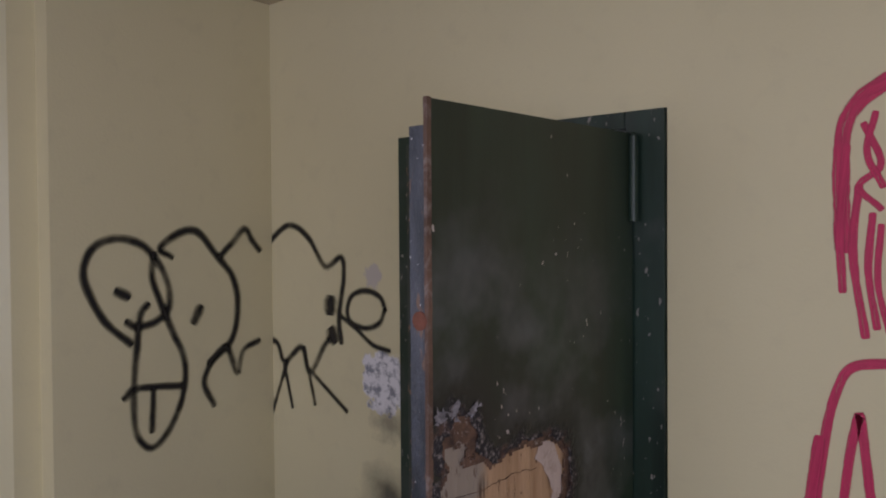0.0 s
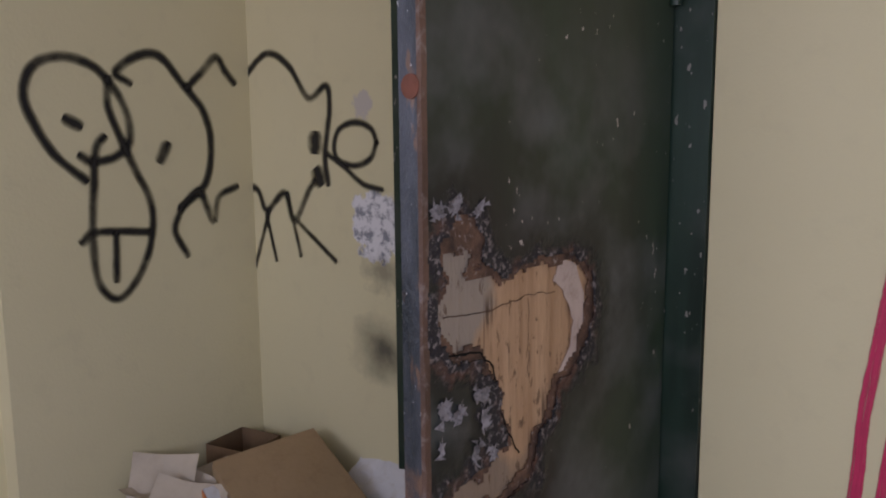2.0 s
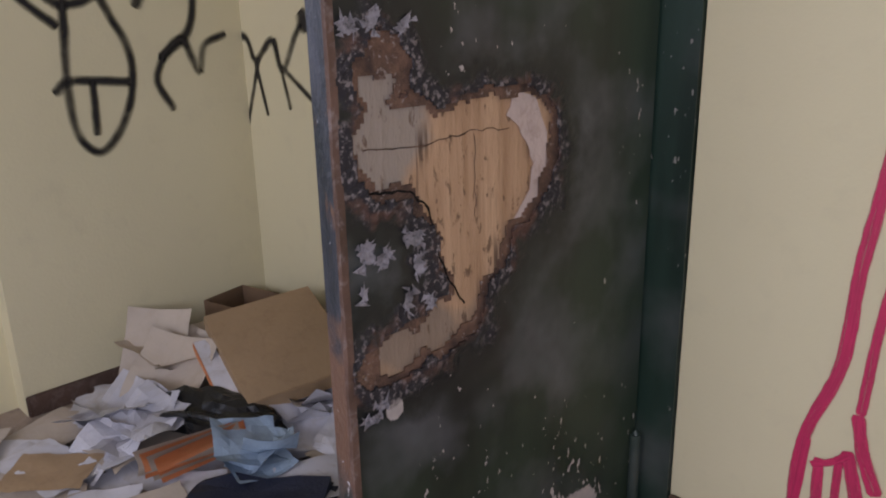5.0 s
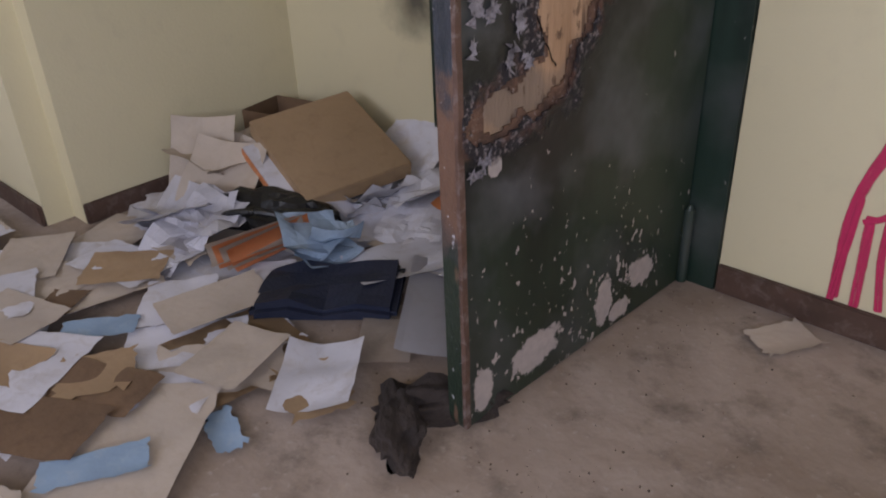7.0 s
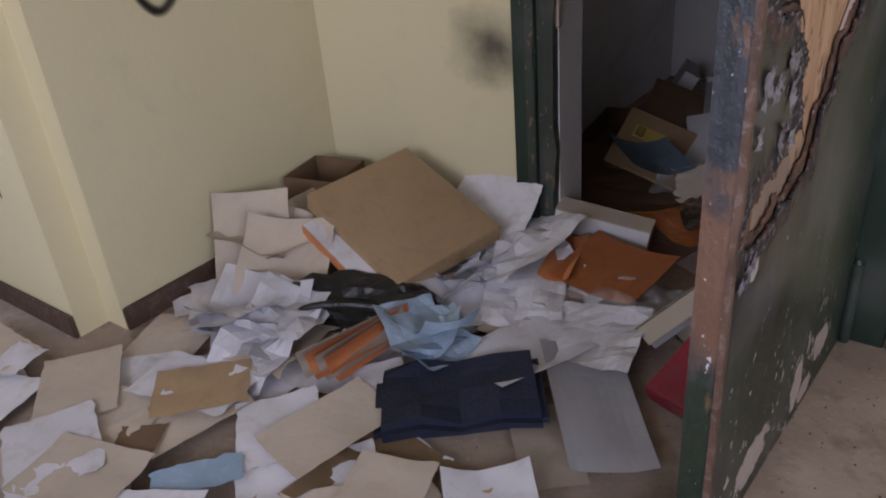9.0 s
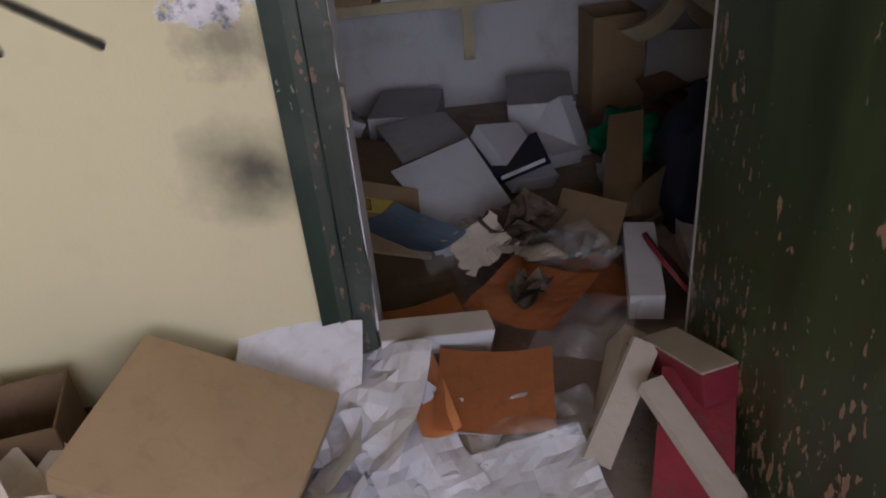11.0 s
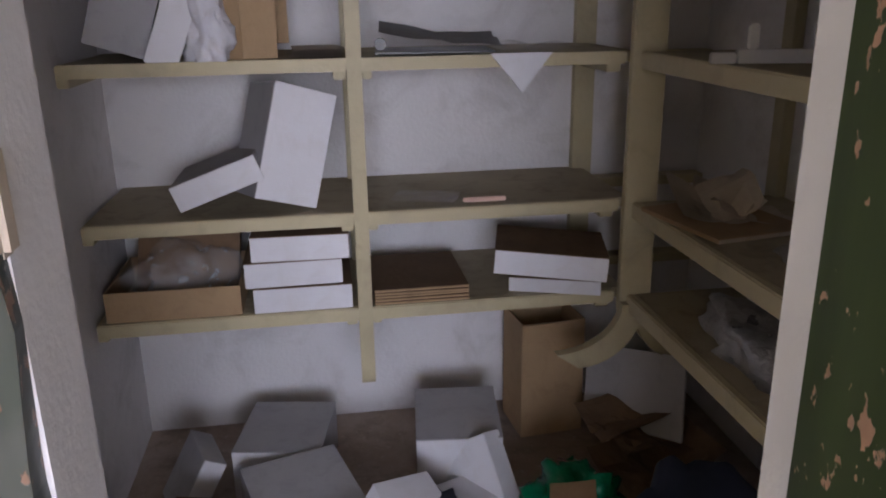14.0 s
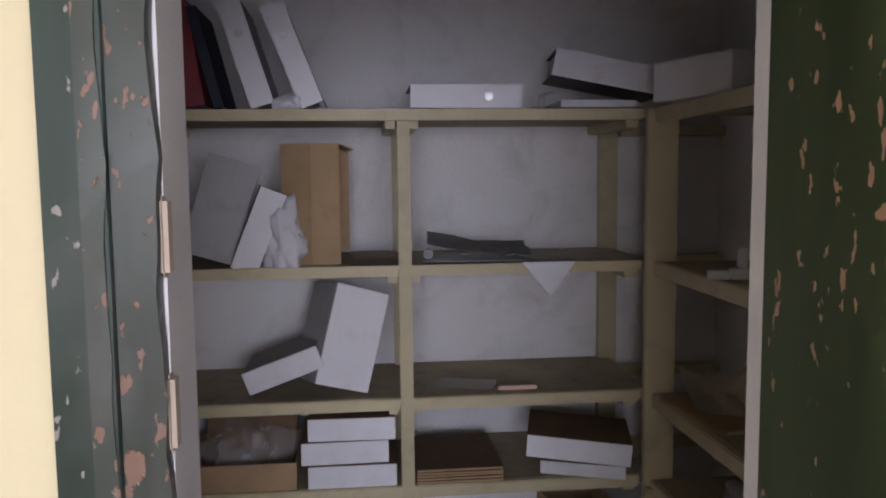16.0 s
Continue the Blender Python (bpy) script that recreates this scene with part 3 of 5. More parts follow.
def jamb(profile_boxes, material, name):
    bm = bmesh.new()
    for lo, hi in profile_boxes:
        add_box(bm, lo, hi, 0.004)
    for v in bm.verts:
        v.co.x += 0.0022 * noise.noise(Vector((v.co.x * 30, 0, v.co.z * 7)))
    part(name, bm, material, frame_thing)


def uneven_strip(x0, x1, y0, y1, z0, z1, amp, seed, parent, material, name):
    """A tall strip whose worn edges waver along its height."""
    bm = bmesh.new()
    n = 60
    rings = []
    for i in range(n + 1):
        z = z0 + (z1 - z0) * i / n
        w = amp * (noise.noise(Vector((seed, 0, z * 7))) + 0.7 * abs(noise.noise(Vector((seed, 5, z * 21)))))
        rings.append([bm.verts.new(c) for c in ((x0, y0, z), (x1 + w, y0 + 0.3 * w, z), (x1 + w * 0.6, y1, z), (x0, y1, z))])
    for a, b in zip(rings, rings[1:]):
        for k in range(4):
            bm.faces.new((a[k], a[(k + 1) % 4], b[(k + 1) % 4], b[k]))
    bm.faces.new(rings[0][::-1])
    bm.faces.new(rings[-1])
    return part(name, bm, material, parent)


uneven_strip(0.002, 0.075, -0.012, 0.058, 0, 2.028, 0.003, 1, frame_thing, M_FRAME, "jamb")
uneven_strip(0.046, 0.072, -0.0155, -0.0122, 0.02, 2.0, 0.006, 9, frame_thing, M_WORN, "paint_ridge")
uneven_strip(0.076, 0.126, 0.000, 0.030, 0, 1.975, 0.010, 2, frame_thing, M_WORN, "door_stop")
uneven_strip(0.935, 1.056, -0.012, 0.058, 0, 2.028, 0.002, 3, frame_thing, M_FRAME, "jamb")
jamb([((0.078, -0.012, 1.978), (0.933, 0.058, 2.028))], M_FRAME, "head")
for z in (0.72, 1.28, 1.5):
    bm = box((0.122, 0.012, z), (0.136, 0.045, z + 0.10), 0.0065)
    part("strike_plate", bm, M_CREAM, frame_thing, "paint-caked strike plate")

TIP, HT = -0.884, 1.962
HANG = pose(0.964, -0.013, 0, 0, 0, -3.1) @ pose(-0.929, 0, 0)
leaf = thing("door_leaf", "open dark green door with a charred hole burnt into it", "door", HANG)
HOLE = ((-0.545, 1.005, 0.20, 0.145), (-0.75, 1.07, 0.10, 0.09), (-0.785, 1.19, 0.062, 0.066), (-0.43, 1.06, 0.085, 0.085),
        (-0.575, 0.89, 0.10, 0.12), (-0.598, 0.775, 0.052, 0.085), (-0.66, 0.72, 0.085, 0.056), (-0.775, 0.705, 0.085, 0.056))
ISLAND = (-0.805, 0.878, 0.125, 0.10)


def ellipse(y, z, e):
    return (math.hypot((y - e[0]) / e[2], (z - e[1]) / e[3]) - 1) * min(e[2], e[3])


def burn_distance(y, z):
    """How far a place on the leaf lies outside the burnt hole."""
    d = max(min(ellipse(y, z, e) for e in HOLE), -ellipse(y, z, ISLAND))
    return d + 0.018 * noise.noise(Vector((y * 14, z * 14, 2))) + 0.011 * noise.noise(Vector((y * 42, z * 42, 7)))


def char_distance(y, z):
    """The same for the charred layer under the skin, which reaches further into the hole."""
    d = burn_distance(y, z) + 0.014 + 0.014 * noise.noise(Vector((y * 18, z * 18, 9)))
    return max(d, z - 1.185 + 0.012 * noise.noise(Vector((y * 20, 4, 1))))


def leaf_sheet(name, field, x, thick, material, label, blistered, ny, nz):
    """A sheet over the leaf with a ragged opening where the field is negative."""
    bm = bmesh.new()
    keep = bm.verts.layers.float.new("burn")
    grid = []
    for i in range(ny + 1):
        col = []
        for j in range(nz + 1):
            y, z = TIP + 0.009 - (TIP + 0.021) * i / ny, 0.012 + (HT - 0.014) * j / nz
            d = field(y, z)
            lift = 0.007 * max(0.0, 1 - abs(d) / 0.045) * (0.3 + abs(noise.noise(Vector((y * 60, z * 60, 1))))) if blistered else 0.0
            v = bm.verts.new((x + lift, y, z))
            v[keep] = d
            col.append(v)
        grid.append(col)
    for i in range(ny):
        for j in range(nz):
            q = (grid[i][j], grid[i + 1][j], grid[i + 1][j + 1], grid[i][j + 1])
            if sum(v[keep] for v in q) / 4 > 0:
                bm.faces.new(q)
    bmesh.ops.delete(bm, geom=[v for v in bm.verts if not v.link_faces], context="VERTS")
    bmesh.ops.solidify(bm, geom=bm.faces[:], thickness=thick)
    return part(name, bm, material, leaf, label)


leaf_sheet("outer_skin", burn_distance, 0.9275, 0.004, M_SKIN, "scorched green paint blistered round a burnt hole", True, 140, 310)
leaf_sheet("charred_layer", char_distance, 0.9215, 0.003, M_CHAR, "charred brown layer round the hole", False, 110, 240)
part("core_board", box((0.904, TIP + 0.03, 0.03), (0.914, -0.03, HT - 0.07)), M_CORE, leaf, "bare orange-brown board inside the burnt hole")
bm = bmesh.new()
arc = [(-0.475, 1.118), (-0.425, 1.095), (-0.395, 1.04), (-0.385, 0.985), (-0.41, 0.93), (-0.46, 0.885)]
rim = []
for k, (y, z) in enumerate(arc):
    w = (0.024, 0.032, 0.026, 0.022, 0.012, 0.005)[k]
    a, b = Vector(arc[max(k - 1, 0)]), Vector(arc[min(k + 1, 5)])
    n = Vector((-(b - a).y, (b - a).x)).normalized()
    rim.append([bm.verts.new((0.9165, y + n.x * w * e, z + n.y * w * e)) for e in (-1.2, -0.3, 0.5, 1.0)])
for r0, r1 in zip(rim, rim[1:]):
    for k in range(3):
        bm.faces.new((r0[k], r0[k + 1], r1[k + 1], r1[k]))
bmesh.ops.subdivide_edges(bm, edges=bm.edges[:], cuts=3, use_grid_fill=True)
for v in bm.verts:
    v.co += Vector((0, 0.006 * noise.noise(v.co * 60), 0.006 * noise.noise(v.co * 60 + Vector((9, 0, 0)))))
bmesh.ops.solidify(bm, geom=bm.faces[:], thickness=0.0015)
part("pale_liner", bm, M_LINER, leaf, "pale pink scorched liner along the hole")


def crevice(pts, width, x, name, material):
    """A ragged thin line lying on the burnt boards."""
    bm = bmesh.new()
    rows = []
    for (y0, z0), (y1, z1) in zip(pts, pts[1:]):
        for s in range(8):
            u = s / 8
            y, z = y0 + (y1 - y0) * u, z0 + (z1 - z0) * u
            y += 0.006 * noise.noise(Vector((y * 50, z * 50, 3)))
            z += 0.006 * noise.noise(Vector((y * 50, z * 50, 8)))
            w = width * (0.6 + 0.8 * abs(noise.noise(Vector((y * 90, z * 90, 5)))))
            n = Vector((-(z1 - z0), y1 - y0)).normalized() * w
            rows.append([bm.verts.new((x, y - n.x, z - n.y)), bm.verts.new((x, y + n.x, z + n.y))])
    for a, b in zip(rows, rows[1:]):
        bm.faces.new((a[0], a[1], b[1], b[0]))
    bmesh.ops.solidify(bm, geom=bm.faces[:], thickness=0.0008)
    part(name, bm, material, leaf)


M_SOOT = surface("soot_black", (0.012, 0.010, 0.009), 0.3, 12, 60, 0.9, 0.3)
crevice([(-0.83, 1.002), (-0.74, 0.992), (-0.69, 0.955), (-0.668, 0.86), (-0.64, 0.80), (-0.605, 0.745)], 0.0028, 0.924, "crack", M_SOOT)
crevice([(-0.82, 1.072), (-0.70, 1.062), (-0.58, 1.075), (-0.46, 1.068)], 0.0013, 0.9152, "board_seam", M_CHAR)
crevice([(-0.57, 1.068), (-0.568, 0.98), (-0.57, 0.90)], 0.0011, 0.9152, "board_seam", M_CHAR)
for k, (y, z, w, h, turn) in enumerate(((-0.835, 0.905, 0.05, 0.04, 10), (-0.80, 0.89, 0.03, 0.045, 40), (-0.735, 0.91, 0.032, 0.06, -12), (-0.725, 0.86, 0.045, 0.03, 15), (-0.75, 0.80, 0.05, 0.02, -20), (-0.70, 0.785, 0.035, 0.022, 25),
                                       (-0.845, 0.835, 0.03, 0.016, 12), (-0.80, 1.275, 0.05, 0.022, -30), (-0.74, 1.265, 0.045, 0.02, -50), (-0.85, 1.265, 0.035, 0.04, 5), (-0.845, 0.60, 0.02, 0.045, -15), (-0.82, 0.62, 0.022, 0.03, 20))):
    bm = sheet_mesh(w * 0.8, h * 0.8, 0.004, 400 + k, 0.004, n=8, ragged=0.03)
    bm.transform(pose(0.930, y, z, turn, 0, 0) @ pose(0, 0, 0, 0, 90, 0))
    part("paint_flake", bm, M_FLAKE, leaf)
bm = box((0.876, TIP + 0.009, 0.012), (0.9035, -0.002, HT - 0.06), 0.002)
for v in bm.verts:
    if v.co.x < 0.89:
        v.co.x -= 0.033 * (v.co.y - TIP) / -TIP
part("inner_panel", bm, M_BACK, leaf, "green paint chipped to brown")
uneven_strip(0.874, 0.919, TIP, TIP + 0.0085, 0.010, HT - 0.06, 0.001, 21, leaf, M_EDGE, "edge_stile")["label"] = "sooty worn leaf edge with a painted bluish sheen, burnt to bare brown wood"
uneven_strip(0.9195, 0.929, TIP - 0.002, TIP + 0.012, 0.011, HT, 0.004, 22, leaf, M_ARRIS, "worn_arris")["label"] = "corner strip worn to bare brown wood"
part("top_rail", box((0.904, TIP + 0.013, HT - 0.019), (0.9225, -0.013, HT - 0.003)), M_FRAME, leaf)
for z0, z1 in ((1.70, 1.95), (0.012, 0.235)):
    bm = bmesh.new()
    cylinder(bm, 0.014, (0.938, -0.024, z0), (0.938, -0.024, z1), 16)
    cylinder(bm, 0.010, (0.938, -0.024, z1), (0.938, -0.024, z1 + 0.012), 16, 0.004)
    part("hinge", bm, M_FRAME, leaf, "painted barrel hinge")
bm = bmesh.new()
cylinder(bm, 0.021, (0.905, TIP - 0.004, 1.478), (0.905, TIP + 0.004, 1.478), 20)
part("lock_cover", bm, surface("rust", (0.16, 0.06, 0.04), 0.4, 12, 60, 0.8, 0.5), leaf, "round rusty lock cover")

# ---- graffiti ----
stroke(LEFT, 0.028, BLACK, [(-0.666, 1.260), (-0.767, 1.355), (-0.831, 1.483), (-0.837, 1.564), (-0.793, 1.634), (-0.698, 1.657), (-0.598, 1.620), (-0.518, 1.507), (-0.503, 1.394), (-0.558, 1.335), (-0.639, 1.322), (-0.678, 1.341)])
stroke(LEFT, 0.028, BLACK, [(-0.491, 1.584), (-0.539, 1.617), (-0.466, 1.673), (-0.377, 1.683), (-0.289, 1.588), (-0.208, 1.491), (-0.184, 1.371), (-0.215, 1.230), (-0.325, 1.138)])
stroke(LEFT, 0.026, BLACK, [(-0.568, 1.597), (-0.570, 1.489), (-0.498, 1.306), (-0.439, 1.164), (-0.449, 1.030), (-0.508, 0.906), (-0.585, 0.846), (-0.647, 0.914), (-0.656, 1.066), (-0.641, 1.234), (-0.625, 1.363), (-0.595, 1.403)])
stroke(LEFT, 0.026, BLACK, [(-0.693, 1.055), (-0.643, 1.085), (-0.459, 1.069)])
stroke(LEFT, 0.024, BLACK, [(-0.575, 1.074), (-0.584, 0.912)])
stroke(LEFT, 0.034, BLACK, [(-0.716, 1.459), (-0.676, 1.439)])
stroke(LEFT, 0.034, BLACK, [(-0.366, 1.373), (-0.394, 1.319)])
stroke(LEFT, 0.026, BLACK, [(-0.275, 1.576), (-0.210, 1.634), (-0.147, 1.693), (-0.107, 1.643), (-0.070, 1.602)])
stroke(DOOR, 0.026, BLACK, [(-0.868, 1.601), (-0.804, 1.632), (-0.663, 1.709), (-0.534, 1.656), (-0.431, 1.536), (-0.333, 1.574), (-0.317, 1.494), (-0.347, 1.331), (-0.334, 1.229)])
stroke(LEFT, 0.026, BLACK, [(-0.325, 1.149), (-0.244, 1.197), (-0.190, 1.082), (-0.160, 1.174), (-0.079, 1.209)])
stroke(DOOR, 0.026, BLACK, [(-0.880, 1.194), (-0.755, 1.195), (-0.699, 1.115), (-0.584, 1.186), (-0.532, 1.083), (-0.436, 1.209), (-0.385, 1.248)])
stroke(LEFT, 0.024, BLACK, [(-0.325, 1.138), (-0.352, 1.061), (-0.307, 0.965)])
stroke(DOOR, 0.02, BLACK, [(-0.680, 1.116), (-0.797, 0.859)])
stroke(DOOR, 0.02, BLACK, [(-0.699, 1.101), (-0.648, 0.922)])
stroke(DOOR, 0.02, BLACK, [(-0.566, 1.187), (-0.499, 0.954)])
stroke(DOOR, 0.02, BLACK, [(-0.531, 1.095), (-0.305, 0.951)])
stroke(DOOR, 0.022, BLACK, [(-0.085, 1.376), (-0.115, 1.323), (-0.191, 1.296), (-0.276, 1.314), (-0.296, 1.364), (-0.266, 1.423), (-0.187, 1.444), (-0.112, 1.423), (-0.085, 1.376)])
stroke(DOOR, 0.02, BLACK, [(-0.331, 1.334), (-0.249, 1.292), (-0.155, 1.234), (-0.063, 1.218)])
stroke(DOOR, 0.06, BLACK, [(-0.397, 1.394), (-0.398, 1.358)])
stroke(DOOR, 0.06, BLACK, [(-0.391, 1.265), (-0.376, 1.242)])
stroke(DOOR, 0.05, PINK, [(1.629, 2.036), (1.561, 1.989), (1.525, 1.908), (1.523, 1.723), (1.530, 1.623)])
stroke(DOOR, 0.025, PINK, [(1.534, 1.879), (1.519, 1.680), (1.526, 1.516)])
stroke(DOOR, 0.025, PINK, [(1.562, 1.778), (1.549, 1.609), (1.578, 1.404)])
stroke(DOOR, 0.022, PINK, [(1.593, 1.707), (1.584, 1.567), (1.604, 1.427)])
stroke(DOOR, 0.02, PINK, [(1.612, 1.679), (1.605, 1.540), (1.632, 1.415)])
stroke(DOOR, 0.02, PINK, [(1.573, 1.932), (1.611, 1.831), (1.562, 1.778), (1.612, 1.721)])
stroke(DOOR, 0.02, PINK, [(1.599, 1.957), (1.580, 1.861), (1.616, 1.776)])
stroke(DOOR, 0.03, PINK, [(1.654, 1.344), (1.551, 1.325), (1.512, 1.256), (1.485, 1.135), (1.466, 0.977)])
stroke(DOOR, 0.028, PINK, [(1.591, 1.005), (1.571, 1.179), (1.563, 1.198), (1.546, 1.117), (1.531, 0.991)])
stroke(DOOR, 0.034, PINK, [(1.472, 1.132), (1.449, 0.955), (1.428, 0.759), (1.417, 0.555), (1.360, 0.351), (1.357, 0.102)])
stroke(DOOR, 0.026, PINK, [(1.511, 0.882), (1.481, 0.694), (1.468, 0.468)])
stroke(DOOR, 0.022, PINK, [(1.371, 0.366), (1.361, 0.214), (1.352, 0.083)])
stroke(DOOR, 0.03, PINK, [(1.400, 0.325), (1.404, 0.229), (1.409, 0.090)])
stroke(DOOR, 0.022, PINK, [(1.440, 0.345), (1.443, 0.228), (1.464, 0.097)])
stroke(DOOR, 0.034, PINK, [(1.455, 0.363), (1.484, 0.259), (1.509, 0.146)])
stroke(DOOR, 0.034, PINK, [(1.465, 0.453), (1.484, 0.372), (1.516, 0.298)])
stroke(DOOR, 0.02, PINK, [(1.389, 0.314), (1.424, 0.332), (1.455, 0.363)])
for pts in ([(-1.02, 0.80), (-0.98, 0.66), (-0.93, 0.63), (-0.90, 0.72), (-0.94, 0.80), (-0.97, 0.72), (-0.90, 0.60), (-0.86, 0.70), (-0.85, 0.80)],
            [(-0.90, 0.79), (-0.86, 0.62), (-0.83, 0.58), (-0.81, 0.66), (-0.84, 0.74), (-0.87, 0.66), (-0.83, 0.50), (-0.82, 0.42)]):
    stroke(OUTER, 0.012, BLACK, [(-1.45 + (x + 1.02) * 2.0, z) for x, z in pts])

# ---- storeroom shelving ----
LEVELS = ((0.583, 0.623), (0.875, 0.912), (1.306, 1.340), (1.792, 1.826))
unit = thing("shelf_unit", "beige painted wooden wall shelving with dusty boards", "shelf")
for z0, z1 in LEVELS:
    bd = part("shelf_board", box((-0.262, 1.50, z0 + 0.008), (1.30, 1.965, z1), 0.002), M_SHELFTOP, unit, "dusty shelf board")
    part("nosing", box((-0.262, 1.475, z0), (1.262, 1.4995, z1 + 0.001), 0.004), M_SHELF, bd)
    part("cleat", box((-0.276, 1.52, z0 - 0.028), (-0.245, 1.93, z0 + 0.006), 0.003), M_SHELF, bd)
    part("cleat", box((0.44, 1.51, z0 - 0.025), (0.472, 1.95, z0 + 0.006), 0.003), M_SHELF, bd)
    part("cleat", box((0.519, 1.51, z0 - 0.025), (0.545, 1.95, z0 + 0.006), 0.003), M_SHELF, bd)
    part("cleat", box((1.215, 1.51, z0 - 0.025), (1.258, 1.95, z0 + 0.006), 0.003), M_SHELF, bd)


def curved_foot(x0, x1, y0, y1, z0, z1, parent, back=True):
    """An upright whose lower end is cut to a quarter curve."""
    bm = bmesh.new()
    prof = [(y0, z1), (y0, z0 + 0.05)]
    prof += [(y0 + (y1 - y0) * (1 - math.cos(a)), z0 + 0.05 - 0.05 * math.sin(a)) for a in [k * math.pi / 16 for k in range(1, 9)]]
    prof += [(y1, z1)]
    f = bm.faces.new([bm.verts.new((x0, y, z)) for y, z in prof])
    ext = bmesh.ops.extrude_face_region(bm, geom=[f])
    bmesh.ops.translate(bm, verts=[g for g in ext["geom"] if isinstance(g, bmesh.types.BMVert)], vec=(x1 - x0, 0, 0))
    bmesh.ops.recalc_face_normals(bm, faces=bm.faces[:])
    return part("upright", bm, M_SHELF, parent)


curved_foot(0.475, 0.516, 1.466, 1.50, 0.37, 1.79, unit)
part("upright", box((0.475, 1.93, 0.62), (0.535, 1.968, 1.79), 0.003), M_SHELF, unit)
part("upright", box((1.26, 1.93, 0.62), (1.33, 1.968, 1.79), 0.003), M_SHELF, unit)
part("corner_post", box((1.266, 1.44, 0.56), (1.365, 1.472, 1.824), 0.004), M_SHELF, unit)


def bracket(m, parent):
    """A curved timber bracket under the lowest board."""
    bm = bmesh.new()
    arc = [k * math.pi / 20 for k in range(11)]
    pts = [(0.20 * (1 - math.cos(a)), -0.20 * math.sin(a)) for a in arc] + [(0.27 - 0.20 * math.cos(a), -0.15 * math.sin(a)) for a in arc[::-1]]
    f = bm.faces.new([bm.verts.new((x, 0, z)) for x, z in pts])
    ext = bmesh.ops.extrude_face_region(bm, geom=[f])
    bmesh.ops.translate(bm, verts=[g for g in ext["geom"] if isinstance(g, bmesh.types.BMVert)], vec=(0, 0.035, 0))
    bmesh.ops.recalc_face_normals(bm, faces=bm.faces[:])
    bm.transform(m)
    part("bracket", bm, M_SHELF, parent, "curved timber bracket")


bracket(pose(1.335, 1.445, 0.60, 0, 0, 180) @ Matrix.Diagonal((1, 1, 1.0, 1)), unit)
side = thing("side_shelf_unit", "beige painted wooden side shelving with dusty boards", "shelf")
for z0, z1 in LEVELS:
    bd = part("shelf_board", box((1.31, 0.14, z0 + 0.008), (1.745, 1.436, z1), 0.002), M_SHELFTOP, side, "dusty shelf board")
    part("nosing", box((1.285, 0.14, z0 - 0.012), (1.309, 1.436, z1 + 0.001), 0.004), M_SHELF, bd)
    part("cleat", box((1.33, 1.90, z0 - 0.03), (1.74, 1.968, z0 + 0.004), 0.003), M_SHELF, bd)
part("upright", box((1.715, 1.40, 0.5), (1.748, 1.46, 1.79), 0.003), M_SHELF, side)
part("upright", box((1.715, 0.72, 0.5), (1.748, 0.78, 1.79), 0.003), M_SHELF, side)
bracket(pose(1.31, 1.43, 0.585, 0, 0, 0), side)

# ---- things on the shelves ----
S3, S2, S1, S0 = 0.624, 0.913, 1.341, 1.828
binder("dark red lever-arch binder leaning on the top shelf", pose(-0.185, 1.49, S0, 0, -9, 0), 0.085, 0.32, 0.28, M_RED, M_RED, hole=False)
binder("thin navy folder leaning between binders", pose(-0.075, 1.49, S0, 0, -14, 0), 0.03, 0.31, 0.27, M_NAVY, M_NAVY, hole=False)
binder("white-spined lever-arch binder leaning on the top shelf", pose(0.035, 1.49, S0, 0, -17, 0), 0.072, 0.32, 0.28, group="leaning white binders")
binder("white-spined lever-arch binder leaning on the top shelf", pose(0.185, 1.49, S0, 0, -21, 0), 0.072, 0.32, 0.28, group="leaning white binders")
lump("crumpled_paper", "small ball of crumpled white paper on the top shelf", "paper", 0.04, 0.03, 0.035, M_PAPER, pose(0.145, 1.50, S0), 4)
binder("white-spined lever-arch binder lying flat on the top shelf", pose(0.52, 1.485, S0 + 0.076, 0, 90, 0), 0.074, 0.35, 0.28)
binder("black lever-arch binder fallen on its side showing its paper", pose(0.985, 1.50, S0 + 0.19, 0, 101, -6), 0.085, 0.36, 0.26, M_BLACK, M_PAPER, hole=False)
b = thing("open_binder", "open black lever-arch binder with paper inside", "binder", pose(0.90, 1.49, S0))
part("cover", box((0, 0, 0), (0.36, 0.28, 0.004), 0.001), M_BLACK, b)
part("paper_stack", box((0.10, 0.012, 0.005), (0.35, 0.25, 0.028), 0.003), M_PAPER, b)
for y in (0.08, 0.16):
    bm = cylinder(bmesh.new(), 0.004, (0.06, y, 0.004), (0.06, y, 0.057), 8)
    cylinder(bm, 0.004, (0.06, y, 0.053), (0.09, y, 0.06), 8)
    part("ring_arch", bm, M_STEEL, b, "steel ring arch")
box_file("white file box lying on the top side shelf", pose(1.32, 1.00, S0, 0, 0, 20), 0.26, 0.30, 0.11, M_WHITEBOX, M_WHITEBOX)
flat_sheet("plastic_sheet", "crumpled clear plastic sleeve on the top side shelf", "plastic sleeve", 0.3, 0.2, M_FILM, pose(1.42, 1.33, S0 + 0.006, 0, 0, 20), 0.05, 0.0, 3)

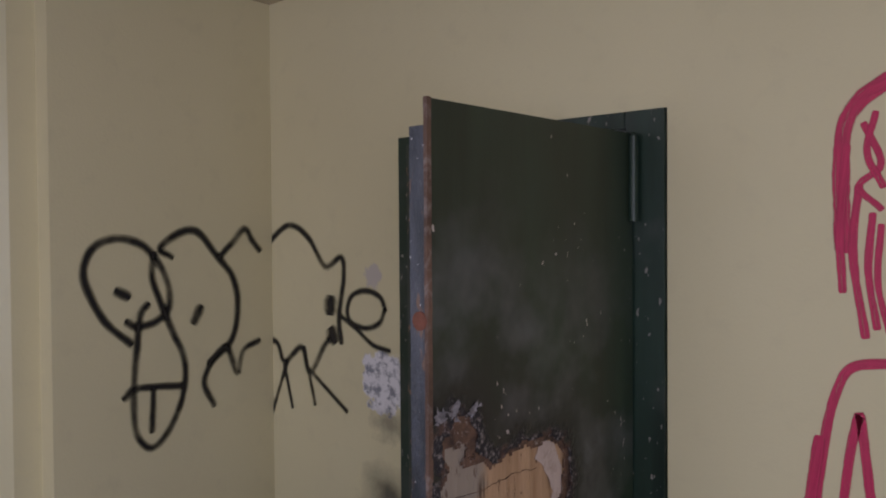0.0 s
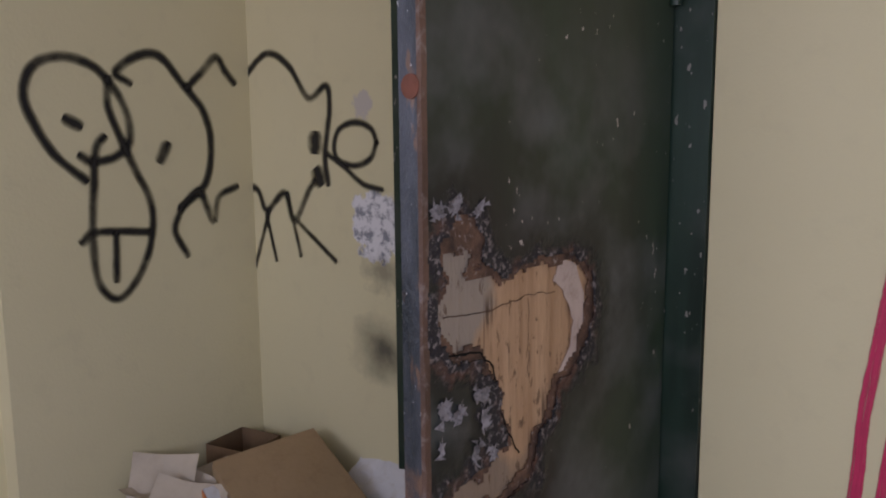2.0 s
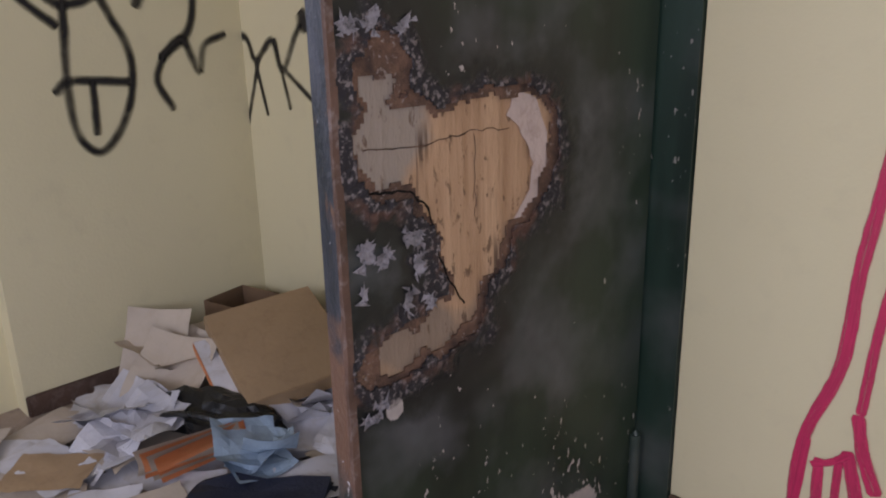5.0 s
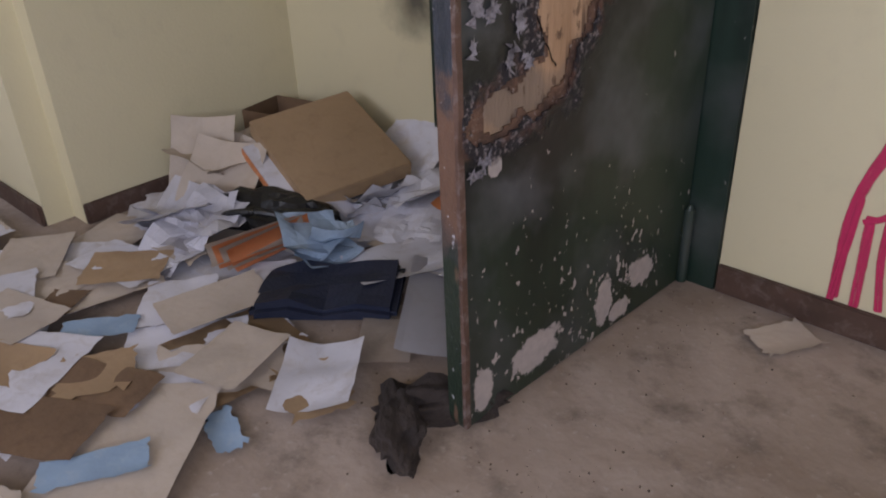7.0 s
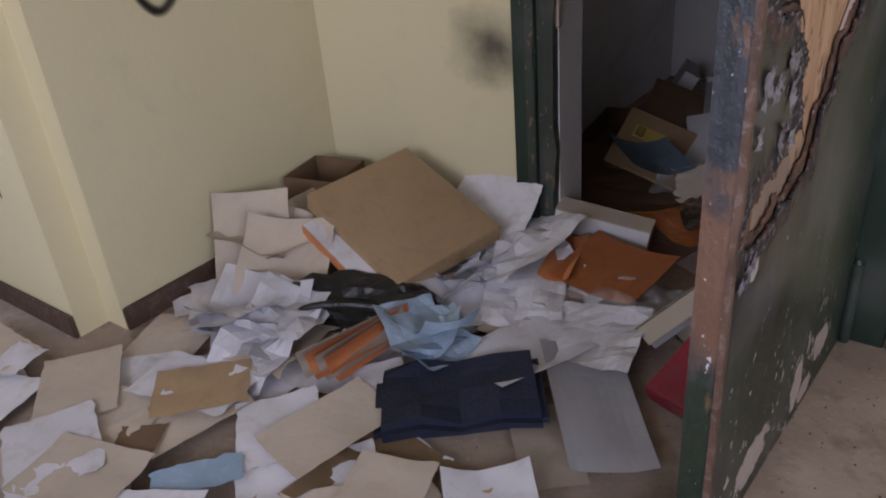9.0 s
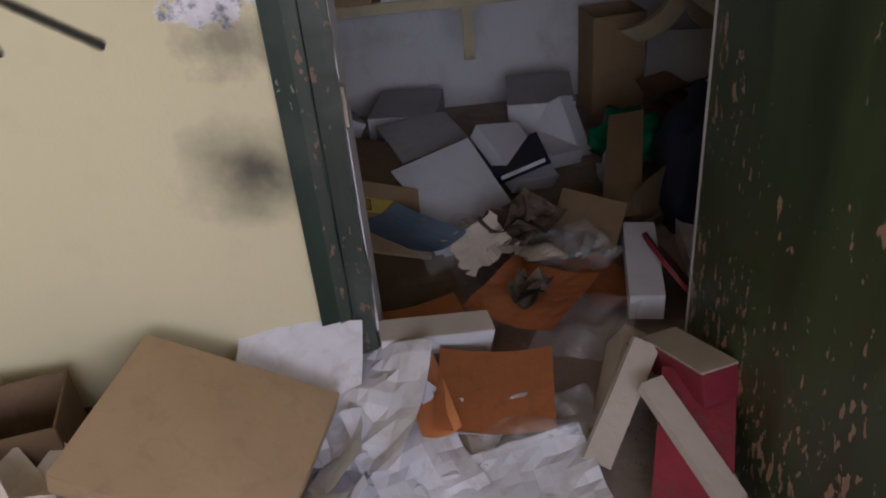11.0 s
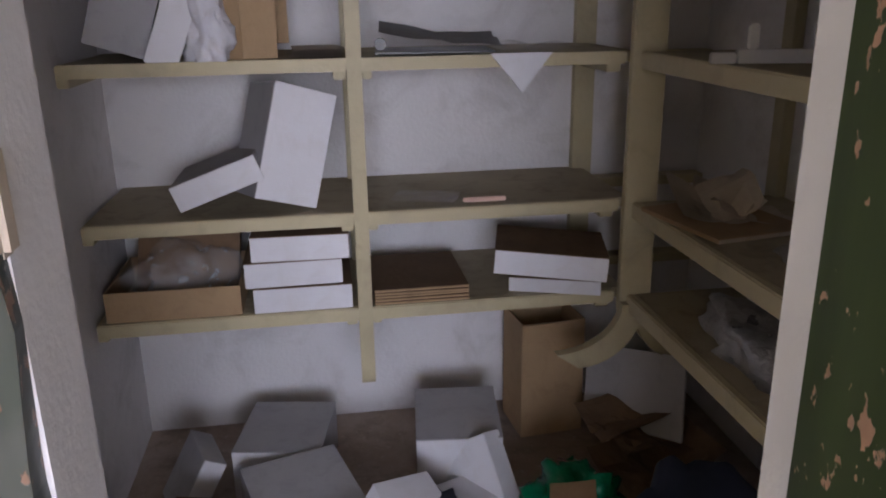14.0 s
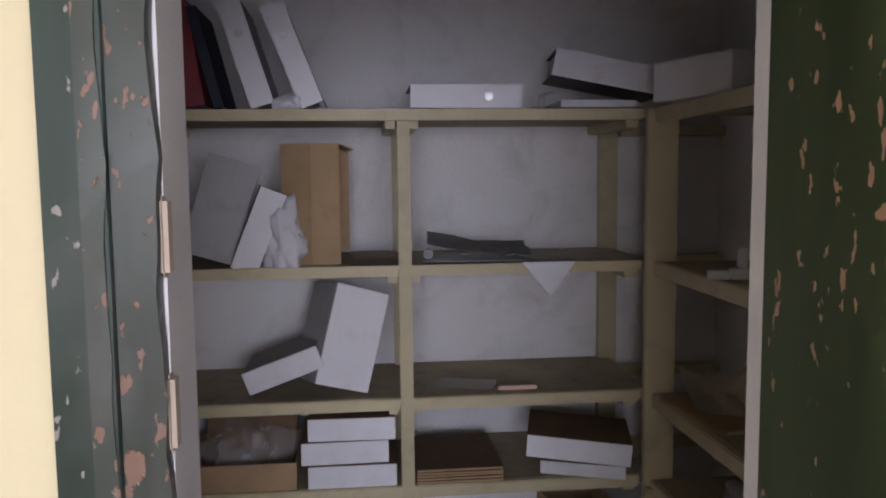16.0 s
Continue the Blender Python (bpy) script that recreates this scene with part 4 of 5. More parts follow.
box_file("grey file box leaning on the shelf", pose(-0.205, 1.54, S1 + 0.052, 0, 18, 10), 0.16, 0.28, 0.325, M_GREYBOX, M_GREYBOX)
box_file("white-fronted file box slumped on the shelf", pose(-0.045, 1.485, S1 + 0.004, 0, 22, 8), 0.085, 0.26, 0.27)
lump("crumpled_paper", "crumpled white paper stuffed beside a box", "paper", 0.055, 0.05, 0.13, M_PAPER, pose(0.125, 1.52, S1), 9, 0.5)
b = thing("cardboard_box", "tall brown cardboard box standing open on the shelf", "box", pose(0.205, 1.53, S1, 0, 0, 10))
for lo, hi in (((0, 0, 0), (0.092, 0.005, 0.385)), ((0.087, 0.006, 0), (0.092, 0.19, 0.385)), ((0, 0.006, 0), (0.005, 0.19, 0.385)), ((0.093, 0.185, 0.03), (0.15, 0.19, 0.38))):
    part("side", box(lo, hi, 0.001), M_CARD, b)
for place, size in ((pose(0, 0, 0, 0, 0, 140), (0.11, 0.004, 0.385)), (pose(0.09, 0.02, 0.384, 0, 22, 0), (0.055, 0.15, 0.004))):
    bm = box((0, 0, 0), size, 0.001)
    bm.transform(place)
    part("flap", bm, M_CARD, b)
for k in range(4):
    flat_sheet("loose_sheet", "cream paper stacked flat on the shelf", "paper", 0.14, 0.26, M_CREAM, pose(0.40, 1.64, S1 + 0.002 + 0.006 * k, 0, 0, 3 * k - 4), 0.004, 0.0, k + 20, "stacked sheets on the shelf")
b = thing("clip_folder", "worn grey clip folder with papers on the shelf", "folder", pose(0.555, 1.50, S1 + 0.006, 0, 0, -4))
part("cover", box((0, 0, 0), (0.33, 0.25, 0.004), 0.001), M_BLACK, b)
bm = sheet_mesh(0.34, 0.25, 0.02, 5, 0.015, thick=0.006)
bm.transform(pose(0.18, 0.125, 0.035, 4, 7, 0))
part("cover", bm, M_GREYBOX, b)
bm = bmesh.new()
cylinder(bm, 0.016, (0.015, 0.004, 0.026), (0.015, 0.03, 0.026), 16)
part("clip", bm, M_BLACK, b, "black spring clip")
flat_sheet("plastic_sleeve", "clear plastic sleeve drooping over the shelf edge", "plastic sleeve", 0.24, 0.24, M_FILM, pose(0.99, 1.58, S1 + 0.005, 0, 0, 38), 0.03, 0.0, 8)
bm = bmesh.new()
front, back = [[bm.verts.new((x, y, S1 + z)) for x, z in ((0.865, 0.004), (1.04, 0.004), (0.955, -0.105))] for y in (1.458, 1.466)]
bm.faces.new(front[::-1])
bm.faces.new(back)
for k in range(3):
    bm.faces.new((front[k], front[(k + 1) % 3], back[(k + 1) % 3], back[k]))
bmesh.ops.recalc_face_normals(bm, faces=bm.faces[:])
tagged(part("paper_corner", bm, M_WHITEBOX), "white paper corner hanging over the shelf edge", "paper")

box_file("white file box tipped on its side on the shelf", pose(0.0, 1.50, S2 + 0.02, 0, -20, 0), 0.25, 0.29, 0.075)
box_file("large white file box leaning against the upright", pose(0.205, 1.49, S2 + 0.055, -6, 17, 20), 0.185, 0.24, 0.33, M_WHITEBOX, M_GREYBOX)
flat_sheet("plastic_sleeve", "thin plastic sleeve lying on the shelf", "plastic sleeve", 0.2, 0.14, M_FILM, pose(0.70, 1.62, S2 + 0.003, 0, 0, -20), 0.006, 0.0, 11)
tagged(part("wooden_stick", box((0.80, 1.53, S2), (0.93, 1.545, S2 + 0.014), 0.003), M_PINKISH), "short pale pink wooden stick on the shelf", "stick")

c = carton("low brown cardboard tray with plastic film inside", pose(-0.235, 1.49, S3), 0.375, 0.34, 0.09, flaps=())
lump("plastic_bag", "dark crumpled plastic film in the cardboard tray", "plastic film", 0.15, 0.13, 0.14, M_FILM, pose(-0.04, 1.66, S3 + 0.008), 12, 0.3)
box_file("dark cardboard file standing in the tray", pose(-0.19, 1.66, S3 + 0.008, -14, 6, 0), 0.30, 0.05, 0.22, M_CARD_DARK, M_CARD_DARK)
for k, (dx, w, a) in enumerate(((0.02, 0.285, 0.0), (0.0, 0.28, 0.5), (0.022, 0.28, -0.8))):
    box_file("white-spined file box stacked on the shelf", pose(0.155 + dx, 1.484 + 0.004 * k, S3 + 0.077 * k, 0, a * 0, a * 2), w, 0.30, 0.074, M_WHITEBOX, M_CARD_DARK, "three stacked file boxes")
for k in range(5):
    box_file("thin brown cardboard folder stacked on the shelf", pose(0.525, 1.485 + 0.003 * k, S3 + 0.0085 * k, 0, 0, 0.8 * (k % 3) - 0.5), 0.285, 0.34, 0.008, M_CARD, M_CARD_DARK, "brown folders", "folder")
box_file("white box file lying askew on the shelf", pose(0.94, 1.53, S3, 0, 0, -20), 0.28, 0.26, 0.045, M_WHITEBOX, M_CARD_DARK)
box_file("white box file lying askew on the shelf", pose(0.885, 1.50, S3 + 0.0715, 0, 4, -14), 0.34, 0.28, 0.075, M_WHITEBOX, M_CARD_DARK)

b = thing("wall_bracket", "white plastic bracket lying on the side shelf", "bracket", pose(1.32, 0.98, S1, 0, 0, -14))
part("bar", box((0, 0, 0), (0.26, 0.03, 0.03), 0.003), M_WHITEBOX, b)
for x in (0.02, 0.16):
    part("lug", box((x, 0.002, 0.0305), (x + 0.025, 0.028, 0.085), 0.004), M_WHITEBOX, b)
part("lug", box((-0.055, 0.0, 0.0), (-0.001, 0.03, 0.024), 0.003), M_WHITEBOX, b)
b = box_file("brown paper folder lying on the side shelf", pose(1.33, 1.0, S2, 0, 0, 10), 0.28, 0.34, 0.012, M_CREAM, M_CARD, name="paper_folder")
sheet_heap("paper_heap", "heap of torn brown paper on the side shelf", "paper", 0.06, 0.04, M_CREAM, pose(1.45, 1.22, S2), 351, 4, 0.2)
lump("foil_bag", "crumpled silver plastic bag on the side shelf", "plastic bag", 0.15, 0.3, 0.09, M_SILVER, pose(1.50, 0.95, S3), 17, 0.35)
lump("plastic_film", "dusty clear plastic film on the side shelf", "plastic film", 0.12, 0.2, 0.03, M_FILM, pose(1.5, 0.7, S2), 19, 0.4)

# ---- heap on the storeroom floor ----
carton("brown cardboard box standing under the shelf", pose(1.03, 1.69, 0.0, 0, 0, 6), 0.23, 0.20, 0.43, M_CARD, flaps=(("f", 0.04, 165),))
box_file("white file box lying on the storeroom heap", seat((0.28, 0.62, 0.045), (0.56, 0.69, 0.11), (0.213, 1.06, 0.17)) @ pose(0, 0, -0.07), 0.30, 0.43, 0.07, M_WHITEBOX, M_WHITEBOX)
box_file("grey-white file box in the heap", pose(0.062, 1.50, 0.0, 0, 0, -10), 0.275, 0.32, 0.165, M_WHITEBOX, M_GREYBOX)
box_file("grey file box standing in the heap", pose(0.63, 1.44, 0.0, 4, 0, -6), 0.27, 0.30, 0.19, M_WHITEBOX, M_GREYBOX)
box_file("white file box lying in the heap", seat((0.60, 0.93, 0.10), (0.755, 1.03, 0.055), (0.52, 1.08, 0.18)) @ pose(0, 0, -0.06), 0.20, 0.30, 0.06, M_WHITEBOX, M_WHITEBOX)
box_file("narrow white file standing askew in the heap", seat((0.882, 1.231, 0.03), (0.96, 1.30, 0.0), (0.831, 1.376, 0.224)) @ pose(0, 0, -0.19), 0.08, 0.25, 0.19, M_GREYBOX, M_WHITEBOX)
box_file("white file wedged between boxes in the heap", pose(0.76, 1.16, 0.02, 4, 6, 28), 0.14, 0.20, 0.055, M_WHITEBOX, M_WHITEBOX)
box_file("grey file box half buried in the heap", seat((0.20, 1.08, 0.15), (0.48, 1.17, 0.15), (0.16, 1.36, 0.17)) @ pose(0, 0, -0.11), 0.29, 0.33, 0.11, M_GREYBOX, M_GREYBOX)
box_file("white file spine poking up by the wall", pose(-0.10, 1.36, 0.02, 0, 30, 20), 0.07, 0.2, 0.22)
# navy binder shape put in for the dark shadow between the boxes
binder("navy binder standing in for the dark navy shadow between boxes", pose(0.52, 1.22, 0.09, 70, 70, -20), 0.03, 0.3, 0.2, M_NAVY, M_NAVY, hole=False)
box_file("dark brown cardboard flap folded back in the heap", seat((0.03, 0.87, 0.18), (0.24, 0.93, 0.10), (-0.03, 1.2, 0.22)), 0.25, 0.34, 0.008, M_CARD_DARK, M_CARD_DARK, name="carton_flap")
carton("dark brown cardboard box half crushed in the heap", pose(-0.18, 0.70, 0.0, 0, 0, 8), 0.34, 0.44, 0.10, M_CARD_DARK)
box_file("brown box side with a yellow label", seat((0.02, 0.56, 0.11), (0.21, 0.60, 0.035), (0.05, 0.86, 0.19)), 0.27, 0.31, 0.012, M_CARD, M_CARD, name="carton_flap")
lab = thing("label_card", "yellow label with a black printed block", "label", seat((0.02, 0.56, 0.11), (0.21, 0.60, 0.035), (0.05, 0.86, 0.19)) @ pose(0.045, 0.165, 0.0125))
part("card", box((0, 0, 0), (0.14, 0.065, 0.003)), M_YELLOW, lab)
part("printed_block", box((0.01, 0.008, 0.0032), (0.04, 0.057, 0.004)), M_BLACK, lab)
for k in range(4):
    part("printed_bar", box((0.014 + 0.006 * k, 0.012, 0.0042), (0.017 + 0.006 * k, 0.053, 0.0047)), M_YELLOW, lab)
b = thing("cardboard_box", "opened brown cardboard box lying in the heap", "box")
for name_, place, w_, h_ in (("base", seat((0.62, 0.72, 0.10), (0.86, 0.50, 0.10), (0.70, 0.98, 0.06)), 0.34, 0.34),
                            ("flap", seat((0.655, 0.60, 0.07), (0.80, 0.43, 0.09), (0.62, 0.73, 0.155)), 0.24, 0.15),
                            ("flap", seat((0.80, 0.55, 0.13), (0.885, 0.52, 0.15), (1.136, 0.92, 0.303)), 0.12, 0.52),
                            ("side", seat((0.885, 0.53, 0.03), (1.10, 0.76, 0.03), (0.885, 0.53, 0.3)), 0.31, 0.20)):
    bm = sheet_mesh(w_, h_, 0.006, 500 + int(100 * w_), 0.006, thick=0.005)
    bm.transform(place @ pose(w_ / 2, h_ / 2, 0))
    part(name_, bm, M_CARD, b)
box_file("grey board leaning under the side shelf", seat((1.24, 1.62, 0.10), (1.42, 1.30, 0.18), (1.27, 1.72, 0.36)), 0.40, 0.26, 0.012, M_GREYBOX, M_GREYBOX, name="board")
flat_sheet("cardboard_flap", "torn brown cardboard lying on the heap", "cardboard", 0.20, 0.18, M_CARD, pose(0.66, 0.56, 0.09, 8, -6, -24), 0.012, 0.02, 32, thick=0.005)
lump("plastic_bag", "green plastic bag knotted shut on the heap", "plastic bag", 0.12, 0.10, 0.11, M_GREENBAG, pose(1.05, 1.13, 0.07), 21, 0.55)
lump("plastic_film", "silvery plastic wrapping beside the green bag", "plastic film", 0.035, 0.075, 0.06, M_SILVER, pose(0.90, 0.85, 0.10), 22, 0.4)
lump("clothing", "dark navy clothing bundled against the wall", "clothing", 0.17, 0.26, 0.30, M_CLOTH, pose(1.22, 0.72, 0.0), 23, 0.3, True)
sheet_heap("cardboard_heap", "torn dark brown cardboard under the side shelf", "cardboard", 0.08, 0.22, M_CARD_DARK, pose(1.36, 1.38, 0.0), 361, 6, 0.26)
box_file("beige file box lying lengthwise on the heap", seat((0.774, 0.127, 0.143), (0.864, 0.108, 0.143), (0.797, 0.501, 0.146)) @ pose(0, 0, -0.075), 0.09, 0.38, 0.075, M_WHITEBOX, M_WHITEBOX)
b = thing("round_folder", "dark red folder with a rounded edge", "folder", pose(0.925, 0.30, 0.04, 0, 52, 4))
bm = bmesh.new()
bmesh.ops.create_cone(bm, cap_ends=True, segments=40, radius1=0.17, radius2=0.17, depth=0.012, matrix=pose(0.02, 0, 0.05))
part("cover", bm, M_RED, b)
box_file("white papers stacked by the door reveal", pose(1.02, 0.36, 0.0, 0, 0, -8), 0.16, 0.34, 0.07, M_PAPER, M_PAPER, name="paper_stack")
flat_sheet("folder_sheet", "pale blue curved card folder on the heap", "folder", 0.22, 0.34, M_BLUE, pose(0.19, 0.56, 0.145, -4, 10, 38), 0.004, 0.05, 33, thick=0.003)
flat_sheet("plastic_sleeve", "crumpled clear plastic on the blue folder", "plastic sleeve", 0.26, 0.28, M_FILM, pose(0.36, 0.56, 0.08, 0, 0, 12), 0.09, 0.0, 34)
flat_sheet("cardboard_sheet", "brown cardboard under the blue folder", "cardboard", 0.42, 0.40, M_CARD, pose(0.12, 0.50, 0.02, 0, 3, 10), 0.012, 0.0, 35, thick=0.005)
sheet_heap("burnt_paper", "charred crumpled bundle of paper and film", "paper", 0.05, 0.09, M_BURNT, pose(0.53, 0.52, 0.08), 371, 12, 0.14)
flat_sheet("burnt_sheet", "scorched cream paper with torn edges", "paper", 0.17, 0.15, M_CREAM, pose(0.42, 0.46, 0.14, 22, -12, 20), 0.05, 0.0, 37, ragged=0.03)
flat_sheet("burnt_sheet", "scorched cream paper with torn edges", "paper", 0.15, 0.13, M_CREAM, pose(0.58, 0.36, 0.14, -16, 10, -20), 0.06, 0.0, 38, ragged=0.03)
flat_sheet("orange_folder", "orange card folder with a burnt patch", "folder", 0.27, 0.27, M_ORANGE, pose(0.53, 0.20, 0.12, 2, -4, -40), 0.012, 0.03, 39, thick=0.003)
sheet_heap("burnt_paper", "charred scrap on the orange folder", "paper", 0.02, 0.02, M_BURNT, pose(0.52, 0.18, 0.128), 381, 4, 0.08)
flat_sheet("orange_folder", "orange card folder in a plastic sleeve", "folder", 0.22, 0.28, M_ORANGE, pose(0.74, 0.34, 0.05, 0, 10, 24), 0.01, 0.02, 41, thick=0.003)
flat_sheet("plastic_sleeve", "clear plastic sleeve crumpled over the orange folder", "plastic sleeve", 0.24, 0.26, M_FILM, pose(0.66, 0.10, 0.08, 4, -6, -30), 0.05, 0.0, 42)
flat_sheet("plastic_sleeve", "clear plastic sleeve crumpled over the heap", "plastic sleeve", 0.22, 0.22, M_FILM, pose(0.68, 0.40, 0.12, 10, -6, 20), 0.08, 0.0, 43)
flat_sheet("orange_sheet", "orange card lying by the door jamb", "card", 0.26, 0.18, M_ORANGE, pose(0.22, 0.22, 0.05, 0, 0, 14), 0.01, 0.02, 44)
box_file("white file box lying across the doorway", seat((0.115, 0.0, 0.078), (0.39, 0.06, 0.033), (0.14, 0.10, 0.085)), 0.29, 0.075, 0.11, M_WHITEBOX, M_CREAM)

# ---- heap before the doorway ----
flat_sheet("orange_folder", "orange folder lying on papers before the doorway", "folder", 0.27, 0.25, M_ORANGE, pose(0.39, -0.14, 0.105, 6, 0, -8), 0.006, 0.03, 50, thick=0.003)
flat_sheet("orange_sheet", "narrow orange sheet beneath white paper", "card", 0.09, 0.24, M_ORANGE, pose(0.235, -0.14, 0.10, 4, 0, 12), 0.01, 0.03, 51)
flat_sheet("loose_sheet", "white crumpled sheet leaning on the wall", "paper", 0.30, 0.22, M_PAPER, pose(-0.06, -0.06, 0.17, 52, 0, -8), 0.04, 0.0, 52)
flat_sheet("loose_sheet", "white crumpled sheet on the heap", "paper", 0.26, 0.34, M_PAPER, pose(0.10, -0.16, 0.11, 14, -10, -20), 0.05, 0.02, 53)
flat_sheet("loose_sheet", "white crumpled sheet on the heap", "paper", 0.22, 0.30, M_PAPER, pose(0.19, -0.28, 0.08, 10, 4, 24), 0.05, 0.0, 54)
flat_sheet("loose_sheet", "white crumpled sheet on the heap", "paper", 0.32, 0.24, M_PAPER, pose(0.42, -0.40, 0.05, 4, -4, 8), 0.05, 0.02, 55)
flat_sheet("loose_sheet", "white folded sheet on the heap", "paper", 0.21, 0.30, M_PAPER, pose(0.33, -0.52, 0.045, 0, 0, -22), 0.03, 0.02, 56)
flat_sheet("loose_sheet", "white sheet before the doorway", "paper", 0.21, 0.30, M_PAPER, pose(0.08, -0.42, 0.05, 6, 8, -40), 0.03, 0.02, 57)
flat_sheet("folder_sheet", "brown card folder among the papers", "folder", 0.22, 0.20, M_CARD, pose(0.34, -0.30, 0.04, 0, 0, 30), 0.01, 0.02, 58, thick=0.003)
flat_sheet("plastic_sleeve", "clear plastic sleeve on the orange folder", "plastic sleeve", 0.30, 0.16, M_FILM, pose(0.46, -0.24, 0.09, 0, 0, 6), 0.05, 0.0, 59)
b = box_file("beige file with a mould-speckled spine", seat((0.62, -0.262, 0.11), (0.67, -0.275, 0.085), (0.731, -0.047, 0.18)) @ pose(0, 0, -0.10), 0.055, 0.25, 0.10, M_CREAM, M_CREAM, name="file_box")
bm = bmesh.new()
rs = random.Random(3)
for k in range(26):
    bmesh.ops.create_cone(bm, cap_ends=True, segments=7, radius1=rs.uniform(0.0012, 0.003), radius2=0.001, depth=0.0012, matrix=pose(rs.uniform(0.008, 0.048), rs.uniform(0.02, 0.23), 0.1006))
tagged(part("mould_specks", bm, M_BURNT, b, "black mould specks"), kind="stuff")
b = thing("file_spine", "cream binder spine with a steel edge on the heap", "binder", seat((0.55, -0.35, 0.085), (0.605, -0.385, 0.075), (0.745, -0.19, 0.195)))
part("spine", box((0, 0, 0), (0.06, 0.30, 0.005), 0.001), M_CREAM, b)
part("edge_strip", box((-0.005, 0, -0.006), (-0.0005, 0.30, 0.008), 0.001), M_STEEL, b, "steel edge strip")
part("paper_stack", box((0.004, 0.01, -0.03), (0.056, 0.29, -0.001), 0.002), M_PAPER, b)
box_file("dark red file box with worn corners against the door", seat((0.655, -0.50, 0.015), (0.80, -0.56, 0.03), (0.79, -0.22, 0.17)), 0.15, 0.34, 0.05, M_RED, M_RED, name="file_box")
box_file("cream mould-speckled file leaning on the door", seat((0.775, -0.53, 0.09), (0.83, -0.51, 0.09), (0.735, -0.25, 0.185)), 0.055, 0.29, 0.03, M_CREAM, M_CREAM, name="file_box")
b = thing("file_box", "dark red file with a cream cover propped on the door", "box", seat((0.735, -0.12, 0.20), (0.79, -0.33, 0.265), (0.83, -0.09, 0.20)))
part("body", box((0, 0, -0.075), (0.23, 0.085, -0.0005), 0.002), M_RED, b)
part("cover", box((-0.003, -0.002, 0), (0.233, 0.088, 0.004), 0.001), M_CREAM, b, "cream board cover")
# the big cardboard lid and what lies round it
lidm = seat((-0.48, -0.44, 0.285), (-0.06, -0.54, 0.14), (-0.44, -0.085, 0.335))
b = thing("shallow_box", "brown cardboard box lid propped on the paper heap", "box lid", lidm)
part("top", box((0, 0, 0.0), (0.455, 0.385, 0.005), 0.002), M_CARD, b)
for lo, hi in (((0, 0, -0.055), (0.455, 0.005, -0.0005)), ((0, 0.38, -0.055), (0.455, 0.385, -0.0005)), ((0, 0.006, -0.055), (0.005, 0.379, -0.0005)), ((0.45, 0.006, -0.055), (0.455, 0.379, -0.0005))):
    part("rim", box(lo, hi, 0.001), M_CARD, b)
box_file("orange and white folders under the cardboard lid", seat((-0.46, -0.50, 0.185), (-0.06, -0.60, 0.06), (-0.42, -0.28, 0.21)), 0.33, 0.24, 0.035, M_ORANGE, M_PAPER, name="folder_stack")
carton("small dark cardboard box behind the lid", pose(-0.74, -0.30, 0.0, 0, 0, 12), 0.2, 0.2, 0.24, M_CARD_DARK)
sheet_heap("paper_heap", "heap of aged cream paper against the wall", "paper", 0.07, 0.16, M_CREAM, pose(-0.58, -0.48, 0.0), 341, 7, 0.26)
sheet_heap("paper_heap", "heap of creased white paper under the box", "paper", 0.16, 0.07, M_PAPER, pose(-0.14, -0.30, 0.0), 321, 7, 0.26)
sheet_heap("paper_heap", "heap of creased white paper at the doorway", "paper", 0.16, 0.05, M_PAPER, pose(0.12, -0.22, 0.0), 331, 7, 0.25)
b = thing("black_bag", "black leather bag lying in the paper heap", "bag", pose(-0.16, -0.58, 0.0, 0, 0, 24))
part("bag_body", crumple_mesh(0.22, 0.10, 0.11, 64, 0.22), M_BLACK, b)
bm = bmesh.new()
rings = []
for k in range(13):
    a = math.pi * k / 12
    out = Vector((math.cos(a), 0, math.sin(a)))
    mid = Vector((0.16 * math.cos(a), -0.09, 0.09 + 0.04 * math.sin(a)))
    rings.append([bm.verts.new(mid + 0.011 * (out * math.cos(q) + Vector((0, 1, 0)) * math.sin(q))) for q in [math.pi * n / 4 for n in range(8)]])
for r0, r1 in zip(rings, rings[1:]):
    for n in range(8):
        bm.faces.new((r0[n], r0[(n + 1) % 8], r1[(n + 1) % 8], r1[n]))
bm.faces.new(rings[0])
bm.faces.new(rings[-1][::-1])
part("handle", bm, M_BLACK, b)
sheet_heap("plastic_bag", "crumpled translucent white plastic bag on the papers", "plastic bag", 0.09, 0.10, surface("white_film", (0.50, 0.49, 0.53), 0.12, 9, 40, 0.4, 0.3), pose(-0.38, -0.78, 0.0), 301, 6, 0.30)
flat_sheet("card_sheet", "cream card leaning on the wall behind the heap", "card", 0.24, 0.30, M_CREAM, seat((-0.70, -0.66, 0.05), (-0.48, -0.50, 0.05), (-0.75, -0.56, 0.22)) @ pose(0.12, 0.11, 0), 0.035, 0.05, 66)
flat_sheet("card_sheet", "white paper sheet standing in the heap", "paper", 0.28, 0.26, M_CREAM, seat((-0.54, -0.70, 0.06), (-0.28, -0.58, 0.06), (-0.57, -0.56, 0.17)) @ pose(0.13, 0.11, 0), 0.03, 0.06, 65)
for k in range(4):
    flat_sheet("folder_sheet", "orange striped card folders fanned on edge", "folder", 0.07, 0.26, M_ORANGE if k % 2 else M_CREAM, pose(-0.06 + 0.016 * k, -0.76 + 0.012 * k, 0.085, 18, 55, -16 + 5 * k), 0.008, 0.05, 67 + k, "fanned folders", thick=0.003)
